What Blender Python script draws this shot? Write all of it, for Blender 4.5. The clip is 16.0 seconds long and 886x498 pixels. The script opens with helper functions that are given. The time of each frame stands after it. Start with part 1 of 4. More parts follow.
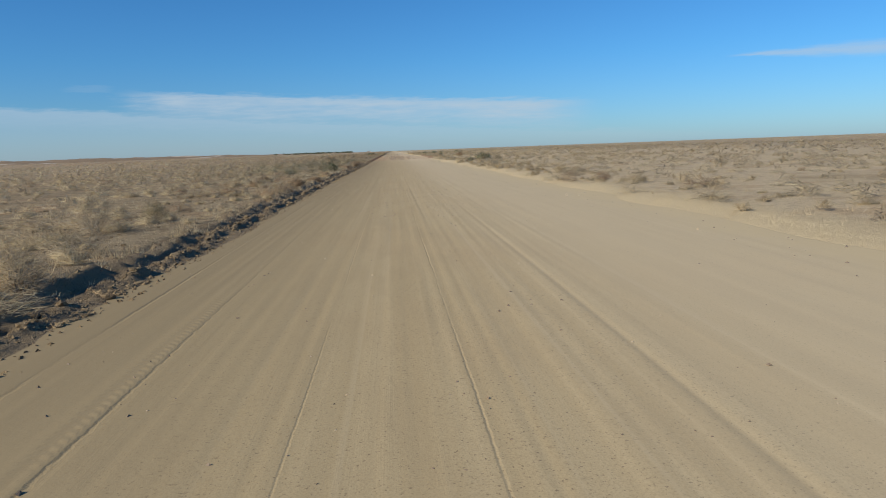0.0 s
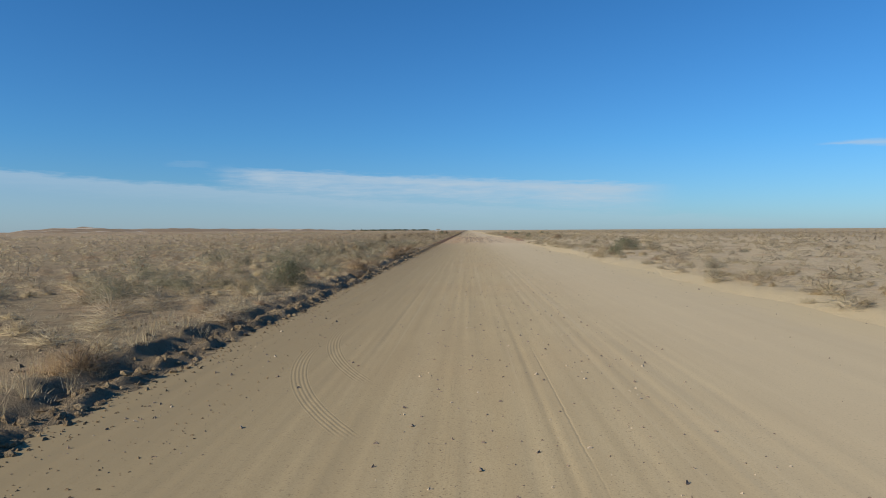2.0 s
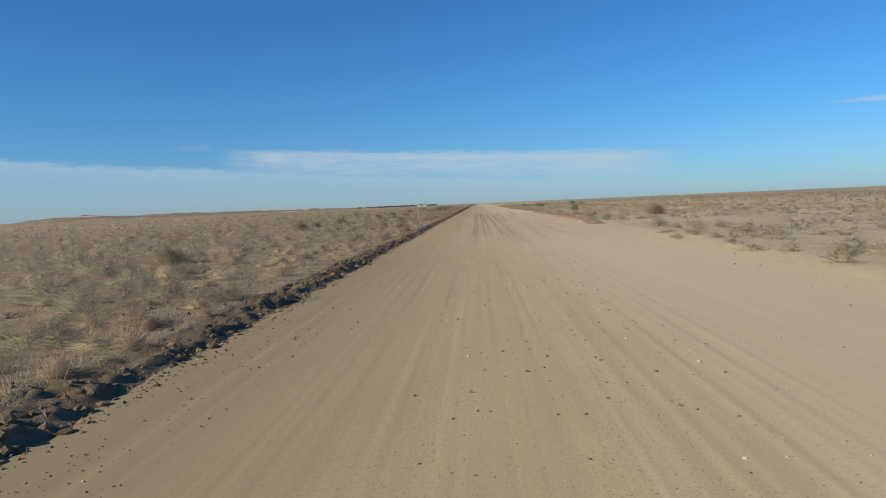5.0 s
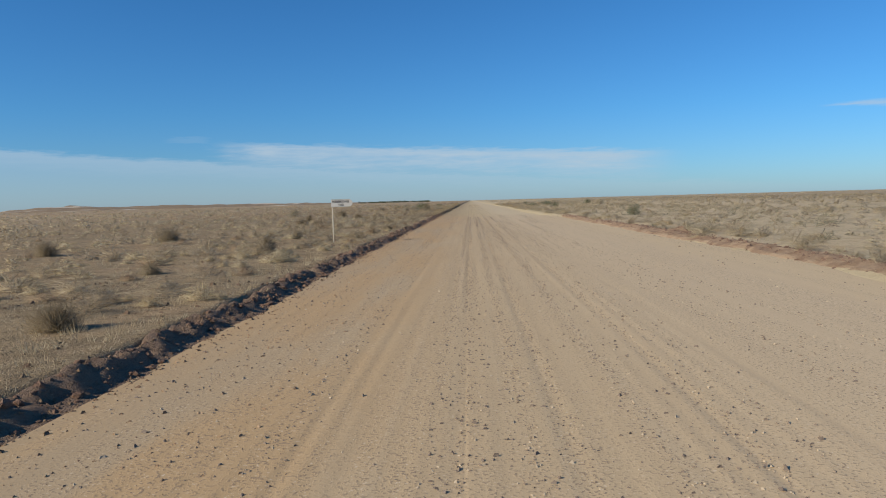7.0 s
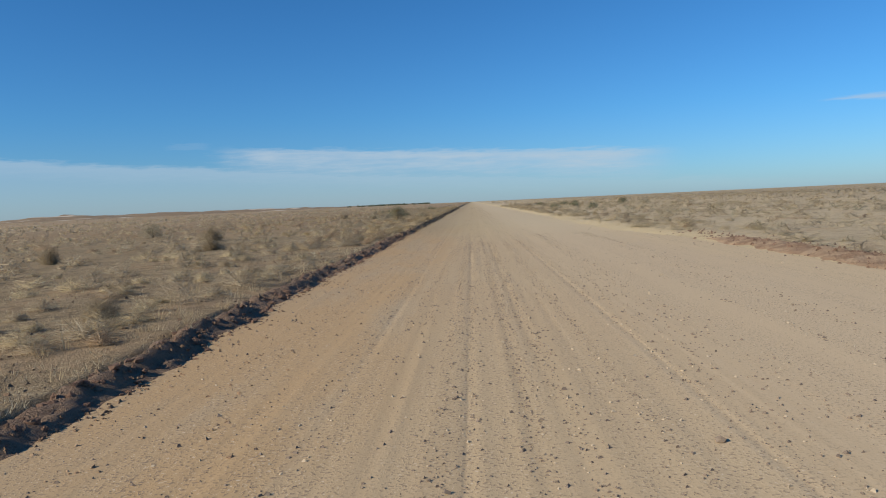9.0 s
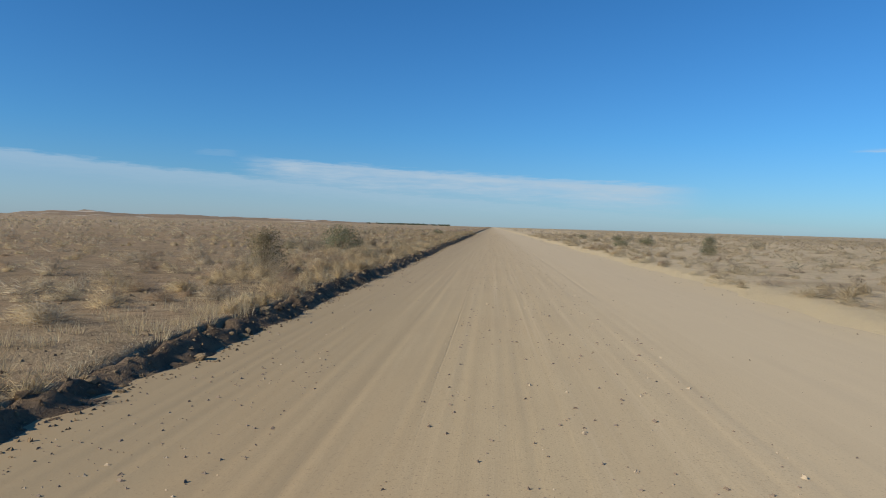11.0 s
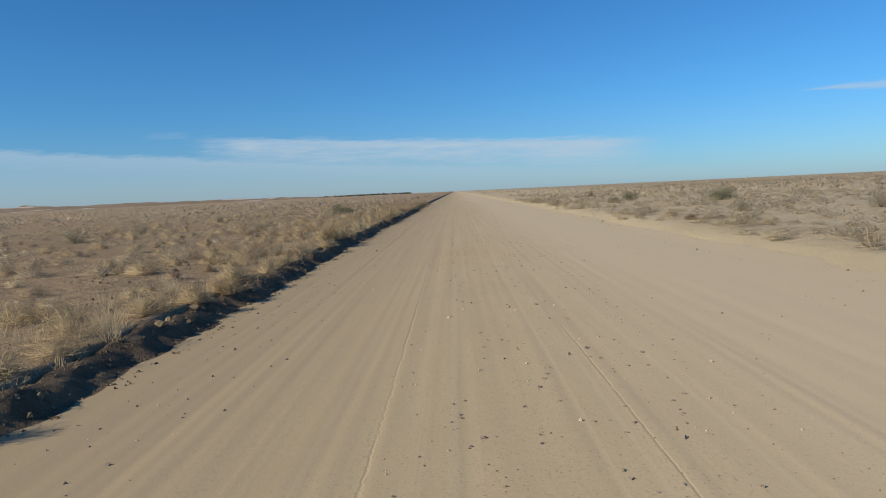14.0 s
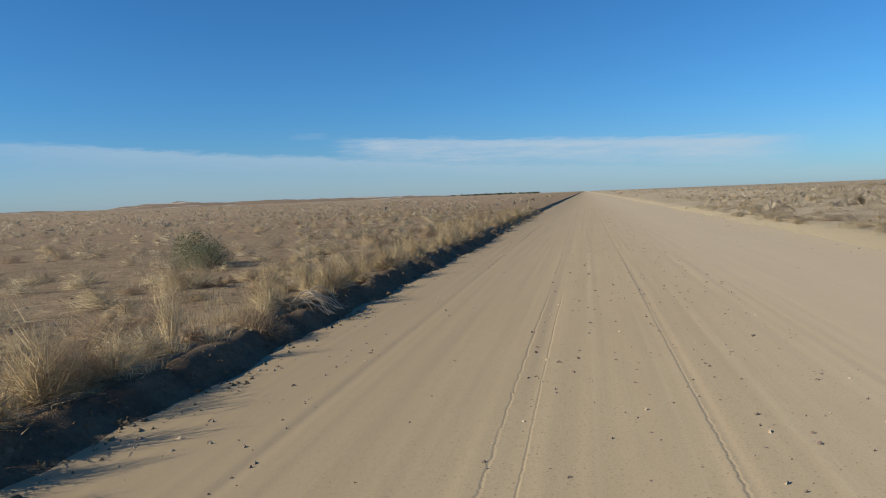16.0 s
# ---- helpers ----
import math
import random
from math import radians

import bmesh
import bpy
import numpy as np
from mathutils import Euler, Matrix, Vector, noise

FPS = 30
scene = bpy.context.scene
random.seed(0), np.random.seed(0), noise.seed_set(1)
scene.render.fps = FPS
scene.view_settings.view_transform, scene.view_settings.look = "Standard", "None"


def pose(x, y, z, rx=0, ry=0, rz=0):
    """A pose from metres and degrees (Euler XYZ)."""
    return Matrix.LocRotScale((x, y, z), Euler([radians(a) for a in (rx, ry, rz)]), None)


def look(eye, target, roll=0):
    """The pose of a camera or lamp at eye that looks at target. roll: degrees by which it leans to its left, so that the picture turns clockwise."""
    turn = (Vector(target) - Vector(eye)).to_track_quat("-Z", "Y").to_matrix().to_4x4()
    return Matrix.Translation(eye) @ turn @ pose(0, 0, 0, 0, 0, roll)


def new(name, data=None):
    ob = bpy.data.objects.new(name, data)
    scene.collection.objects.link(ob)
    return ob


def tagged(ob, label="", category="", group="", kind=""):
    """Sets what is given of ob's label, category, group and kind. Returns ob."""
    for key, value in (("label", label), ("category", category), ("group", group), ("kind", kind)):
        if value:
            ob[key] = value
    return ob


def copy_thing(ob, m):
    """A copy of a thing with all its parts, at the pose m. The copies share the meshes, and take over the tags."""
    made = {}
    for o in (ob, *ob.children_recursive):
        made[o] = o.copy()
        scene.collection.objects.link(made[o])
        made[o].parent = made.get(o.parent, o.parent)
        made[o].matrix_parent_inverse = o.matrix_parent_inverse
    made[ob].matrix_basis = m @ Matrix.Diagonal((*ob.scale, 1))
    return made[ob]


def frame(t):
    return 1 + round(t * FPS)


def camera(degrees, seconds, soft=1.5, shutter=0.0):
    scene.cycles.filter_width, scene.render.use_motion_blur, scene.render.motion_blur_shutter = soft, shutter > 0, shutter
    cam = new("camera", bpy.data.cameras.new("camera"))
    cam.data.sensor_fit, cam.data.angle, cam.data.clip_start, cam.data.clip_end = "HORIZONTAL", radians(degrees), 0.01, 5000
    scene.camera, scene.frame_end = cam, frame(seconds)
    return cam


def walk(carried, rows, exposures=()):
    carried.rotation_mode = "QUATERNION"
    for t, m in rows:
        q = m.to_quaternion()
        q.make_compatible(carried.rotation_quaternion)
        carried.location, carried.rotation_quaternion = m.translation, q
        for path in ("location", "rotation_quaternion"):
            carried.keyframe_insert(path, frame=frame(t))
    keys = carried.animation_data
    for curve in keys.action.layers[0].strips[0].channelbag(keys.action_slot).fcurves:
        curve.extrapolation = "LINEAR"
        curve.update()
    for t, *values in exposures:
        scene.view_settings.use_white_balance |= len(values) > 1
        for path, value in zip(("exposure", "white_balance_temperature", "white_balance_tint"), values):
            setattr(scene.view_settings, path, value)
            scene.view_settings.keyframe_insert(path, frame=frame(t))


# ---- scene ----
# Eye height 2 m over a graded dirt road that runs along +y; the camera rides along x = 0.
cam = camera(66.0, 16.0, soft=1.0)

# seconds, x, y, z, turn to the left, tilt up, lean to the left
PATH = [
    (0, 0.0, 0.00, 2.00, -3.93, -8.34, -2.09),
    (0.5, 0.0, 11.70, 2.00, 1.39, -9.11, -2.85),
    (1, 0.0, 23.40, 2.00, 1.56, -5.53, -2.41),
    (1.5, 0.0, 35.10, 2.00, 1.26, -4.37, -1.06),
    (2, 0.0, 46.80, 2.00, 2.12, -1.59, -0.31),
    (2.5, 0.0, 58.50, 2.00, 0.54, -2.40, -0.33),
    (3, 0.0, 70.20, 2.00, 1.66, -2.95, -2.28),
    (3.5, 0.0, 81.90, 2.00, 1.09, -2.95, -2.87),
    (4, 0.0, 93.60, 2.00, 2.19, -4.59, -3.42),
    (6.5, 0.0, 152.10, 2.00, 3.50, -2.12, -1.41),
    (7, 0.0, 163.80, 2.00, 2.44, -4.03, -1.55),
    (7.5, 0.0, 175.50, 2.00, 3.32, -4.30, -1.68),
    (8, 0.0, 187.20, 2.00, 2.95, -4.42, -2.14),
    (8.3, 0.0, 194.22, 2.00, 3.57, -4.34, -2.62),
    (8.5, 0.0, 198.90, 2.00, 2.38, -4.56, -2.65),
    (9, 0.0, 210.60, 2.00, 2.56, -3.87, -2.64),
    (11.3, 0.0, 264.42, 2.00, 5.49, -2.04, 3.22),
    (11.5, 0.0, 269.10, 2.00, 7.24, -3.48, 3.90),
    (12, 0.0, 280.80, 2.00, 5.73, -4.16, 2.10),
    (12.5, 0.0, 292.50, 2.00, 0.87, -4.04, -1.85),
    (13, 0.0, 304.20, 2.00, 0.18, -3.76, -2.36),
    (13.5, 0.0, 315.90, 2.00, -0.06, -4.30, -3.21),
    (14, 0.0, 327.60, 2.00, 1.19, -4.80, -2.72),
    (14.5, 0.0, 339.30, 2.00, 2.82, -3.59, -1.11),
    (15, 0.0, 351.00, 2.00, 2.39, -4.94, -1.82),
    (15.5, 0.0, 362.70, 2.00, 4.77, -3.53, -5.36),
    (16, 0.0, 374.40, 2.00, 11.88, -4.40, -2.26),
]


def heading(x, y, z, turn, tilt, lean):
    a, b = radians(turn), radians(tilt)
    ahead = Vector((-math.sin(a) * math.cos(b), math.cos(a) * math.cos(b), math.sin(b)))
    eye = Vector((x, y, z))
    return look(eye, eye + ahead, lean)


walk(cam, [(t, heading(*row)) for t, *row in PATH], [(0.0, 0.0), (16.0, 0.0)])

# ---------------------------------------------------------------- light
SUN_TO = Vector((-0.745, -0.474, 0.469)).normalized()
sun_data = bpy.data.lights.new("sun", "SUN")
sun_data.energy, sun_data.angle, sun_data.color = 5.0, radians(0.53), (1.0, 0.885, 0.70)
sun = new("sun", sun_data)
sun.matrix_world = look(SUN_TO * 50, (0, 0, 0))


class Nodes:
    """A little help to write node trees in one line a node."""

    def __init__(self, tree):
        self.tree = tree
        tree.nodes.clear()

    def put(self, value, socket):
        if value is None:
            return
        if isinstance(value, bpy.types.NodeSocket):
            self.tree.links.new(value, socket)
        else:
            socket.default_value = value

    def add(self, kind, out=0, props=(), **ins):
        n = self.tree.nodes.new(kind)
        for k, v in props:
            setattr(n, k, v)
        for k, v in ins.items():
            self.put(v, n.inputs[int(k[1:])] if k[0] == "i" and k[1:].isdigit() else n.inputs[k])
        return n.outputs[out]

    def math(self, op, a, b=0.0, c=0.0, clamp=False):
        n = self.tree.nodes.new("ShaderNodeMath")
        n.operation, n.use_clamp = op, clamp
        for v, s in zip((a, b, c), n.inputs):
            self.put(v, s)
        return n.outputs[0]

    def step(self, v, lo, hi, to0=0.0, to1=1.0):
        n = self.tree.nodes.new("ShaderNodeMapRange")
        n.interpolation_type = "SMOOTHSTEP"
        for x, s in zip((v, lo, hi, to0, to1), n.inputs):
            self.put(x, s)
        return n.outputs[0]

    def mix(self, f, a, b, blend="MIX"):
        n = self.tree.nodes.new("ShaderNodeMix")
        n.data_type, n.blend_type, n.clamp_factor = "RGBA", blend, True
        self.put(f, n.inputs[0]), self.put(a, n.inputs[6]), self.put(b, n.inputs[7])
        return n.outputs[2]

    def noise(self, vec, scale, detail=4.0, rough=0.55, out=0):
        return self.add("ShaderNodeTexNoise", out, Vector=vec, Scale=scale, Detail=detail, Roughness=rough)

    def ramp(self, f, *stops):
        n = self.tree.nodes.new("ShaderNodeValToRGB")
        self.put(f, n.inputs[0])
        e = n.color_ramp.elements
        while len(e) < len(stops):
            e.new(0.5)
        for el, (p, c) in zip(e, stops):
            el.position, el.color = p, (*c, 1)
        return n.outputs[0]


def make_world():
    w = bpy.data.worlds.new("sky")
    w.use_nodes = True
    scene.world = w
    n = Nodes(w.node_tree)
    sky = n.add("ShaderNodeTexSky", props=(("sky_type", "NISHITA"), ("sun_disc", False),
                ("sun_elevation", math.asin(SUN_TO.z)), ("sun_rotation", math.atan2(SUN_TO.x, SUN_TO.y)),
                ("altitude", 100.0), ("air_density", 1.0), ("dust_density", 0.3), ("ozone_density", 4.0)))
    vec = n.add("ShaderNodeTexCoord")
    sep = n.tree.nodes.new("ShaderNodeSeparateXYZ")
    n.put(vec, sep.inputs[0])
    x, y, z = sep.outputs
    az = n.math("ARCTAN2", x, y)
    el = n.math("ARCSINE", z)
    tint = n.ramp(n.math("MULTIPLY", el, 0.64), (0.0, (0.535, 0.82, 1.22)), (0.08, (0.395, 0.86, 1.26)), (0.32, (0.275, 0.83, 1.225)), (1.0, (0.20, 0.52, 0.80)))
    sky = n.mix(1.0, sky, tint, "MULTIPLY")
    flat = n.add("ShaderNodeCombineXYZ", X=n.math("MULTIPLY", az, 9.0), Y=n.math("MULTIPLY", el, 70.0), Z=0.0)
    soft = n.math("SUBTRACT", n.noise(flat, 1.0, 5.0, 0.6), 0.5)
    fine = n.math("SUBTRACT", n.noise(flat, 4.0, 5.0, 0.6), 0.5)
    wob = n.math("ADD", n.math("MULTIPLY", soft, 0.018), n.math("MULTIPLY", fine, 0.010))
    e2 = n.math("ADD", el, wob)
    # long thin cloud bank over the road
    top = n.math("MULTIPLY_ADD", az, -0.042, 0.0755)
    up = n.math("SUBTRACT", top, e2)
    bank = n.math("MULTIPLY", n.step(up, -0.003, 0.007), n.step(up, 0.060, 0.004))
    bank = n.math("MULTIPLY", bank, n.math("MULTIPLY_ADD", soft, 1.6, 0.9))
    bank = n.math("MULTIPLY", bank, n.math("MULTIPLY", n.step(n.math("ADD", az, n.math("MULTIPLY", fine, 0.06)), -0.375, -0.285), n.step(az, 0.31, 0.21)))
    # lower veil that rises towards the west
    vtop = n.math("MULTIPLY_ADD", az, -0.062, 0.040)
    vup = n.math("SUBTRACT", vtop, e2)
    veil = n.math("MULTIPLY", n.step(vup, -0.003, 0.007), n.step(az, 0.70, -0.25))
    veil = n.math("MULTIPLY", veil, n.step(az, -1.1, -0.6))
    veil = n.math("MULTIPLY", veil, n.math("ADD", 0.50, n.step(vup, 0.03, 0.0, 0.0, 0.32)))
    # thin streak to the east
    stop = n.math("MULTIPLY_ADD", az, -0.03, 0.1215)
    sup = n.math("ABSOLUTE", n.math("SUBTRACT", stop, n.math("ADD", el, n.math("MULTIPLY", wob, 0.5))))
    wide = n.step(az, 0.46, 0.62, 0.0035, 0.012)
    streak = n.math("MULTIPLY", n.step(sup, wide, 0.0), n.step(az, 0.455, 0.50))
    streak = n.math("MULTIPLY", streak, n.step(az, 1.2, 0.9))
    # a small puff off the bank's western tip
    pu, pv = n.math("MULTIPLY", n.math("ADD", az, 0.394), 28.0), n.math("MULTIPLY", n.math("SUBTRACT", e2, 0.092), 170.0)
    puff = n.step(n.math("ADD", n.math("MULTIPLY", pu, pu), n.math("MULTIPLY", pv, pv)), 1.0, 0.0)
    cover = n.math("MAXIMUM", n.math("MULTIPLY", bank, 0.78), n.math("MULTIPLY", puff, 0.11))
    cover = n.math("MAXIMUM", cover, n.math("MULTIPLY", veil, 0.62))
    cover = n.math("MAXIMUM", cover, n.math("MULTIPLY", streak, 0.55))
    col = n.mix(cover, sky, (5.0, 6.2, 7.3, 1))
    bg = n.add("ShaderNodeBackground", Color=col, Strength=0.092)
    n.put(bg, n.tree.nodes.new("ShaderNodeOutputWorld").inputs[0])


make_world()


# ---------------------------------------------------------------- materials
def material(name):
    m = bpy.data.materials.new(name)
    m.use_nodes = True
    return m, Nodes(m.node_tree)


def finish(n, colour, rough=0.9, height=None, bump=0.3, dist=0.02, metallic=0.0, spec=0.25):
    normal = None
    if height is not None:
        normal = n.add("ShaderNodeBump", Strength=bump, Distance=dist, Height=height)
    p = n.tree.nodes.new("ShaderNodeBsdfPrincipled")
    n.put(colour, p.inputs["Base Color"]), n.put(rough, p.inputs["Roughness"]), n.put(metallic, p.inputs["Metallic"])
    n.put(spec, p.inputs["Specular IOR Level"]), n.put(normal, p.inputs["Normal"])
    n.put(p.outputs[0], n.tree.nodes.new("ShaderNodeOutputMaterial").inputs[0])


def place(n):
    """World position (all meshes keep their own axes) and its x, y, z."""
    v = n.add("ShaderNodeNewGeometry")
    sep = n.tree.nodes.new("ShaderNodeSeparateXYZ")
    n.put(v, sep.inputs[0])
    return v, sep.outputs


def scaled(n, xyz, sx, sy, sz=1.0):
    return n.add("ShaderNodeCombineXYZ", X=n.math("MULTIPLY", xyz[0], sx), Y=n.math("MULTIPLY", xyz[1], sy), Z=n.math("MULTIPLY", xyz[2], sz))


# centre, radius and stretch of y of turning wheel marks
TURNS = ((7.48, 58.68, 10.16, 53.2, 61.0), (8.0, 60.6, 10.55, 55.6, 62.0))


def road_material():
    m, n = material("graded_sand")
    v, xyz = place(n)
    streak = n.noise(scaled(n, xyz, 3.4, 0.03), 1.0, 6.0, 0.65)
    fine = n.noise(scaled(n, xyz, 9.0, 0.6), 1.0, 4.0, 0.6)
    blotch = n.noise(v, 0.11, 4.0, 0.6)
    stretch = n.noise(scaled(n, xyz, 0.25, 0.012), 1.0, 3.0)
    grain = n.noise(v, 55.0, 3.0, 0.7)
    pebble = n.noise(v, 9.0, 5.0, 0.7)
    base = n.mix(n.step(streak, 0.3, 0.7), (0.49, 0.38, 0.215, 1), (0.56, 0.45, 0.27, 1))
    base = n.mix(n.step(stretch, 0.35, 0.65), base, (0.525, 0.415, 0.24, 1))
    base = n.mix(n.math("MULTIPLY", n.step(blotch, 0.45, 0.7), 0.5), base, (0.51, 0.375, 0.21, 1))
    base = n.mix(n.math("MULTIPLY", n.step(fine, 0.58, 0.78), 0.10), base, (0.33, 0.235, 0.135, 1))
    base = n.mix(n.math("MULTIPLY", n.step(grain, 0.42, 0.68), 0.38), base, (0.27, 0.20, 0.11, 1))
    crumb = n.noise(v, 17.0, 4.0, 0.75)
    base = n.mix(n.math("MULTIPLY", n.step(crumb, 0.60, 0.72), 0.45), base, (0.25, 0.18, 0.10, 1))
    speck = n.noise(v, 34.0, 2.0, 0.6)
    base = n.mix(n.math("MULTIPLY", n.step(speck, 0.62, 0.68), 0.7), base, (0.17, 0.125, 0.08, 1))
    mottle = n.noise(scaled(n, xyz, 1.1, 0.35), 1.0, 5.0, 0.65)
    base = n.mix(n.math("MULTIPLY", n.step(mottle, 0.42, 0.62), 0.35), base, (0.42, 0.325, 0.19, 1))
    tracks = n.noise(scaled(n, xyz, 5.5, 0.02), 1.0, 3.0, 0.6)
    base = n.mix(n.math("MULTIPLY", n.step(tracks, 0.56, 0.70), 0.30), base, (0.62, 0.51, 0.33, 1))
    lines = n.noise(scaled(n, xyz, 7.0, 0.05), 1.0, 5.0, 0.7)
    high = n.math("ADD", n.math("ADD", n.math("MULTIPLY", fine, 0.15), n.math("MULTIPLY", n.step(lines, 0.5, 0.66), 0.10)), n.math("ADD", n.math("MULTIPLY", pebble, 0.55), n.math("MULTIPLY", grain, 0.2)))
    # browner towards the west side, paler towards the east side
    base = n.mix(n.step(xyz[0], 1.0, -4.0, 0.0, 0.92), base, (0.305, 0.24, 0.14, 1))
    base = n.mix(n.step(xyz[0], 0.0, 5.0, 0.0, 0.62), base, (0.65, 0.54, 0.36, 1))
    base = n.mix(n.step(n.math("ADD", xyz[0], n.math("MULTIPLY", n.noise(v, 0.5, 5.0, 0.65), 3.0)), 8.0, 10.0, 0.0, 0.8), base, (0.62, 0.50, 0.30, 1))
    red = n.math("MULTIPLY", n.step(xyz[1], 140.0, 165.0), n.step(xyz[1], 275.0, 235.0))
    base = n.mix(n.math("MULTIPLY", red, 0.45), base, (0.55, 0.40, 0.255, 1))
    base = n.mix(n.step(xyz[1], 250.0, 285.0, 0.0, 0.30), base, (0.49, 0.38, 0.25, 1))
    sandy = n.math("MULTIPLY", n.math("MULTIPLY", red, n.step(xyz[0], 0.0, -2.0)), n.step(n.noise(scaled(n, xyz, 0.6, 0.12), 1.0, 4.0, 0.6), 0.35, 0.6))
    base = n.mix(n.math("MULTIPLY", sandy, 0.6), base, (0.48, 0.315, 0.155, 1))
    base = n.mix(1.0, base, (1.01, 1.005, 1.01, 1), "MULTIPLY")
    # the first stretch is a little darker
    base = n.mix(n.step(xyz[1], 150.0, 110.0), base, n.mix(1.0, base, (0.93, 0.93, 0.91, 1), "MULTIPLY"))
    gravelly = n.math("MULTIPLY", n.math("MULTIPLY", n.step(xyz[1], 146.0, 168.0), n.step(xyz[1], 264.0, 240.0)), n.step(n.noise(scaled(n, xyz, 1.5, 0.03), 1.0, 4.0, 0.65), 0.36, 0.60, 0.25, 1.0))
    chips = n.noise(v, 30.0, 2.0, 0.55)
    base = n.mix(n.math("MULTIPLY", n.math("MULTIPLY", n.step(chips, 0.57, 0.63), gravelly), 0.75), base, (0.24, 0.18, 0.13, 1))
    base = n.mix(n.math("MULTIPLY", n.math("MULTIPLY", n.step(chips, 0.36, 0.31), gravelly), 0.6), base, (0.70, 0.60, 0.45, 1))
    high = n.math("ADD", high, n.math("MULTIPLY", n.math("MULTIPLY", n.step(chips, 0.5, 0.66), gravelly), 0.8))
    # tyre treads pressed into the loose sand
    for x0, wide, y0, y1 in ((-2.2, 0.11, 56.0, 100.0), (-1.15, 0.09, 58.0, 92.0), (-2.55, 0.10, -5.0, 30.0), (-1.9, 0.10, 268.0, 296.0)):
        line = n.math("ABSOLUTE", n.math("SUBTRACT", xyz[0], x0))
        bars = n.math("SINE", n.math("ADD", n.math("MULTIPLY", xyz[1], 48.0), n.math("MULTIPLY", line, 38.0)))
        on = n.math("MULTIPLY", n.step(line, wide, wide * 0.8), n.math("MULTIPLY", n.step(xyz[1], y0, y0 + 4.0), n.step(xyz[1], y1, y1 - 8.0)))
        on = n.math("MULTIPLY", on, n.step(n.noise(scaled(n, xyz, 0.5, 0.4), 1.0, 3.0), 0.40, 0.55))
        high = n.math("ADD", high, n.math("MULTIPLY", n.math("MULTIPLY", bars, on), 0.26))
    # ribbed tread of a wheel that turned here
    for cx, cy, rad, y0, y1 in TURNS:
        far = n.math("SQRT", n.math("ADD", n.math("POWER", n.math("SUBTRACT", xyz[0], cx), 2.0), n.math("POWER", n.math("SUBTRACT", xyz[1], cy), 2.0)))
        off = n.math("SUBTRACT", far, rad)
        on = n.math("MULTIPLY", n.step(n.math("ABSOLUTE", off), 0.13, 0.11), n.math("MULTIPLY", n.step(xyz[1], y0, y0 + 0.5), n.step(xyz[1], y1, y1 - 0.8)))
        high = n.math("ADD", high, n.math("MULTIPLY", n.math("MULTIPLY", n.math("SINE", n.math("MULTIPLY", off, 120.0)), on), 0.28))
    # thin wheel and grader lines cut into the sand
    wander = n.math("MULTIPLY", n.math("SUBTRACT", n.noise(scaled(n, xyz, 0.0, 0.05, 0.0), 1.0, 4.0, 0.6), 0.5), 0.22)
    ragged = n.math("MULTIPLY", n.math("SUBTRACT", n.noise(v, 6.0, 4.0, 0.7), 0.5), 0.09)
    broken = n.step(n.noise(scaled(n, xyz, 1.5, 0.16), 1.0, 5.0, 0.65), 0.38, 0.62)
    cuts = 0.0
    for x0, wide, deep, y0, y1 in ((-3.58, 0.045, 3.2, -20.0, 42.0), (-2.42, 0.030, 2.0, -20.0, 22.0), (-0.83, 0.016, 1.0, -20.0, 50.0), (0.58, 0.020, 1.6, -20.0, 44.0), (1.05, 0.020, 0.9, 40.0, 118.0), (-0.95, 0.018, 1.0, 70.0, 118.0),
                                   (-0.12, 0.03, 0.6, 150.0, 255.0), (2.2, 0.04, 0.5, 150.0, 262.0), (-0.66, 0.022, 1.5, 262.0, 326.0), (3.18, 0.035, 0.9, 275.0, 335.0), (1.45, 0.02, 1.2, 300.0, 350.0), (-0.75, 0.022, 2.2, 318.0, 450.0), (-0.49, 0.018, 1.4, 340.0, 450.0), (1.0, 0.024, 2.0, 350.0, 450.0)):
        line = n.math("ABSOLUTE", n.math("SUBTRACT", n.math("ADD", xyz[0], n.math("ADD", wander, ragged if deep > 1.8 else n.math("MULTIPLY", ragged, 0.4))), x0))
        on = n.math("MULTIPLY", n.step(xyz[1], y0, y0 + 8.0), n.step(xyz[1], y1, y1 - 14.0))
        cuts = n.math("ADD", cuts, n.math("MULTIPLY", n.math("MULTIPLY", n.step(line, wide, 0.0), on), deep))
    high = n.math("SUBTRACT", high, n.math("MULTIPLY", cuts, n.math("MULTIPLY_ADD", broken, 0.72, 0.08)))
    finish(n, base, 0.95, high, 0.24, 0.018, spec=0.15)
    return m


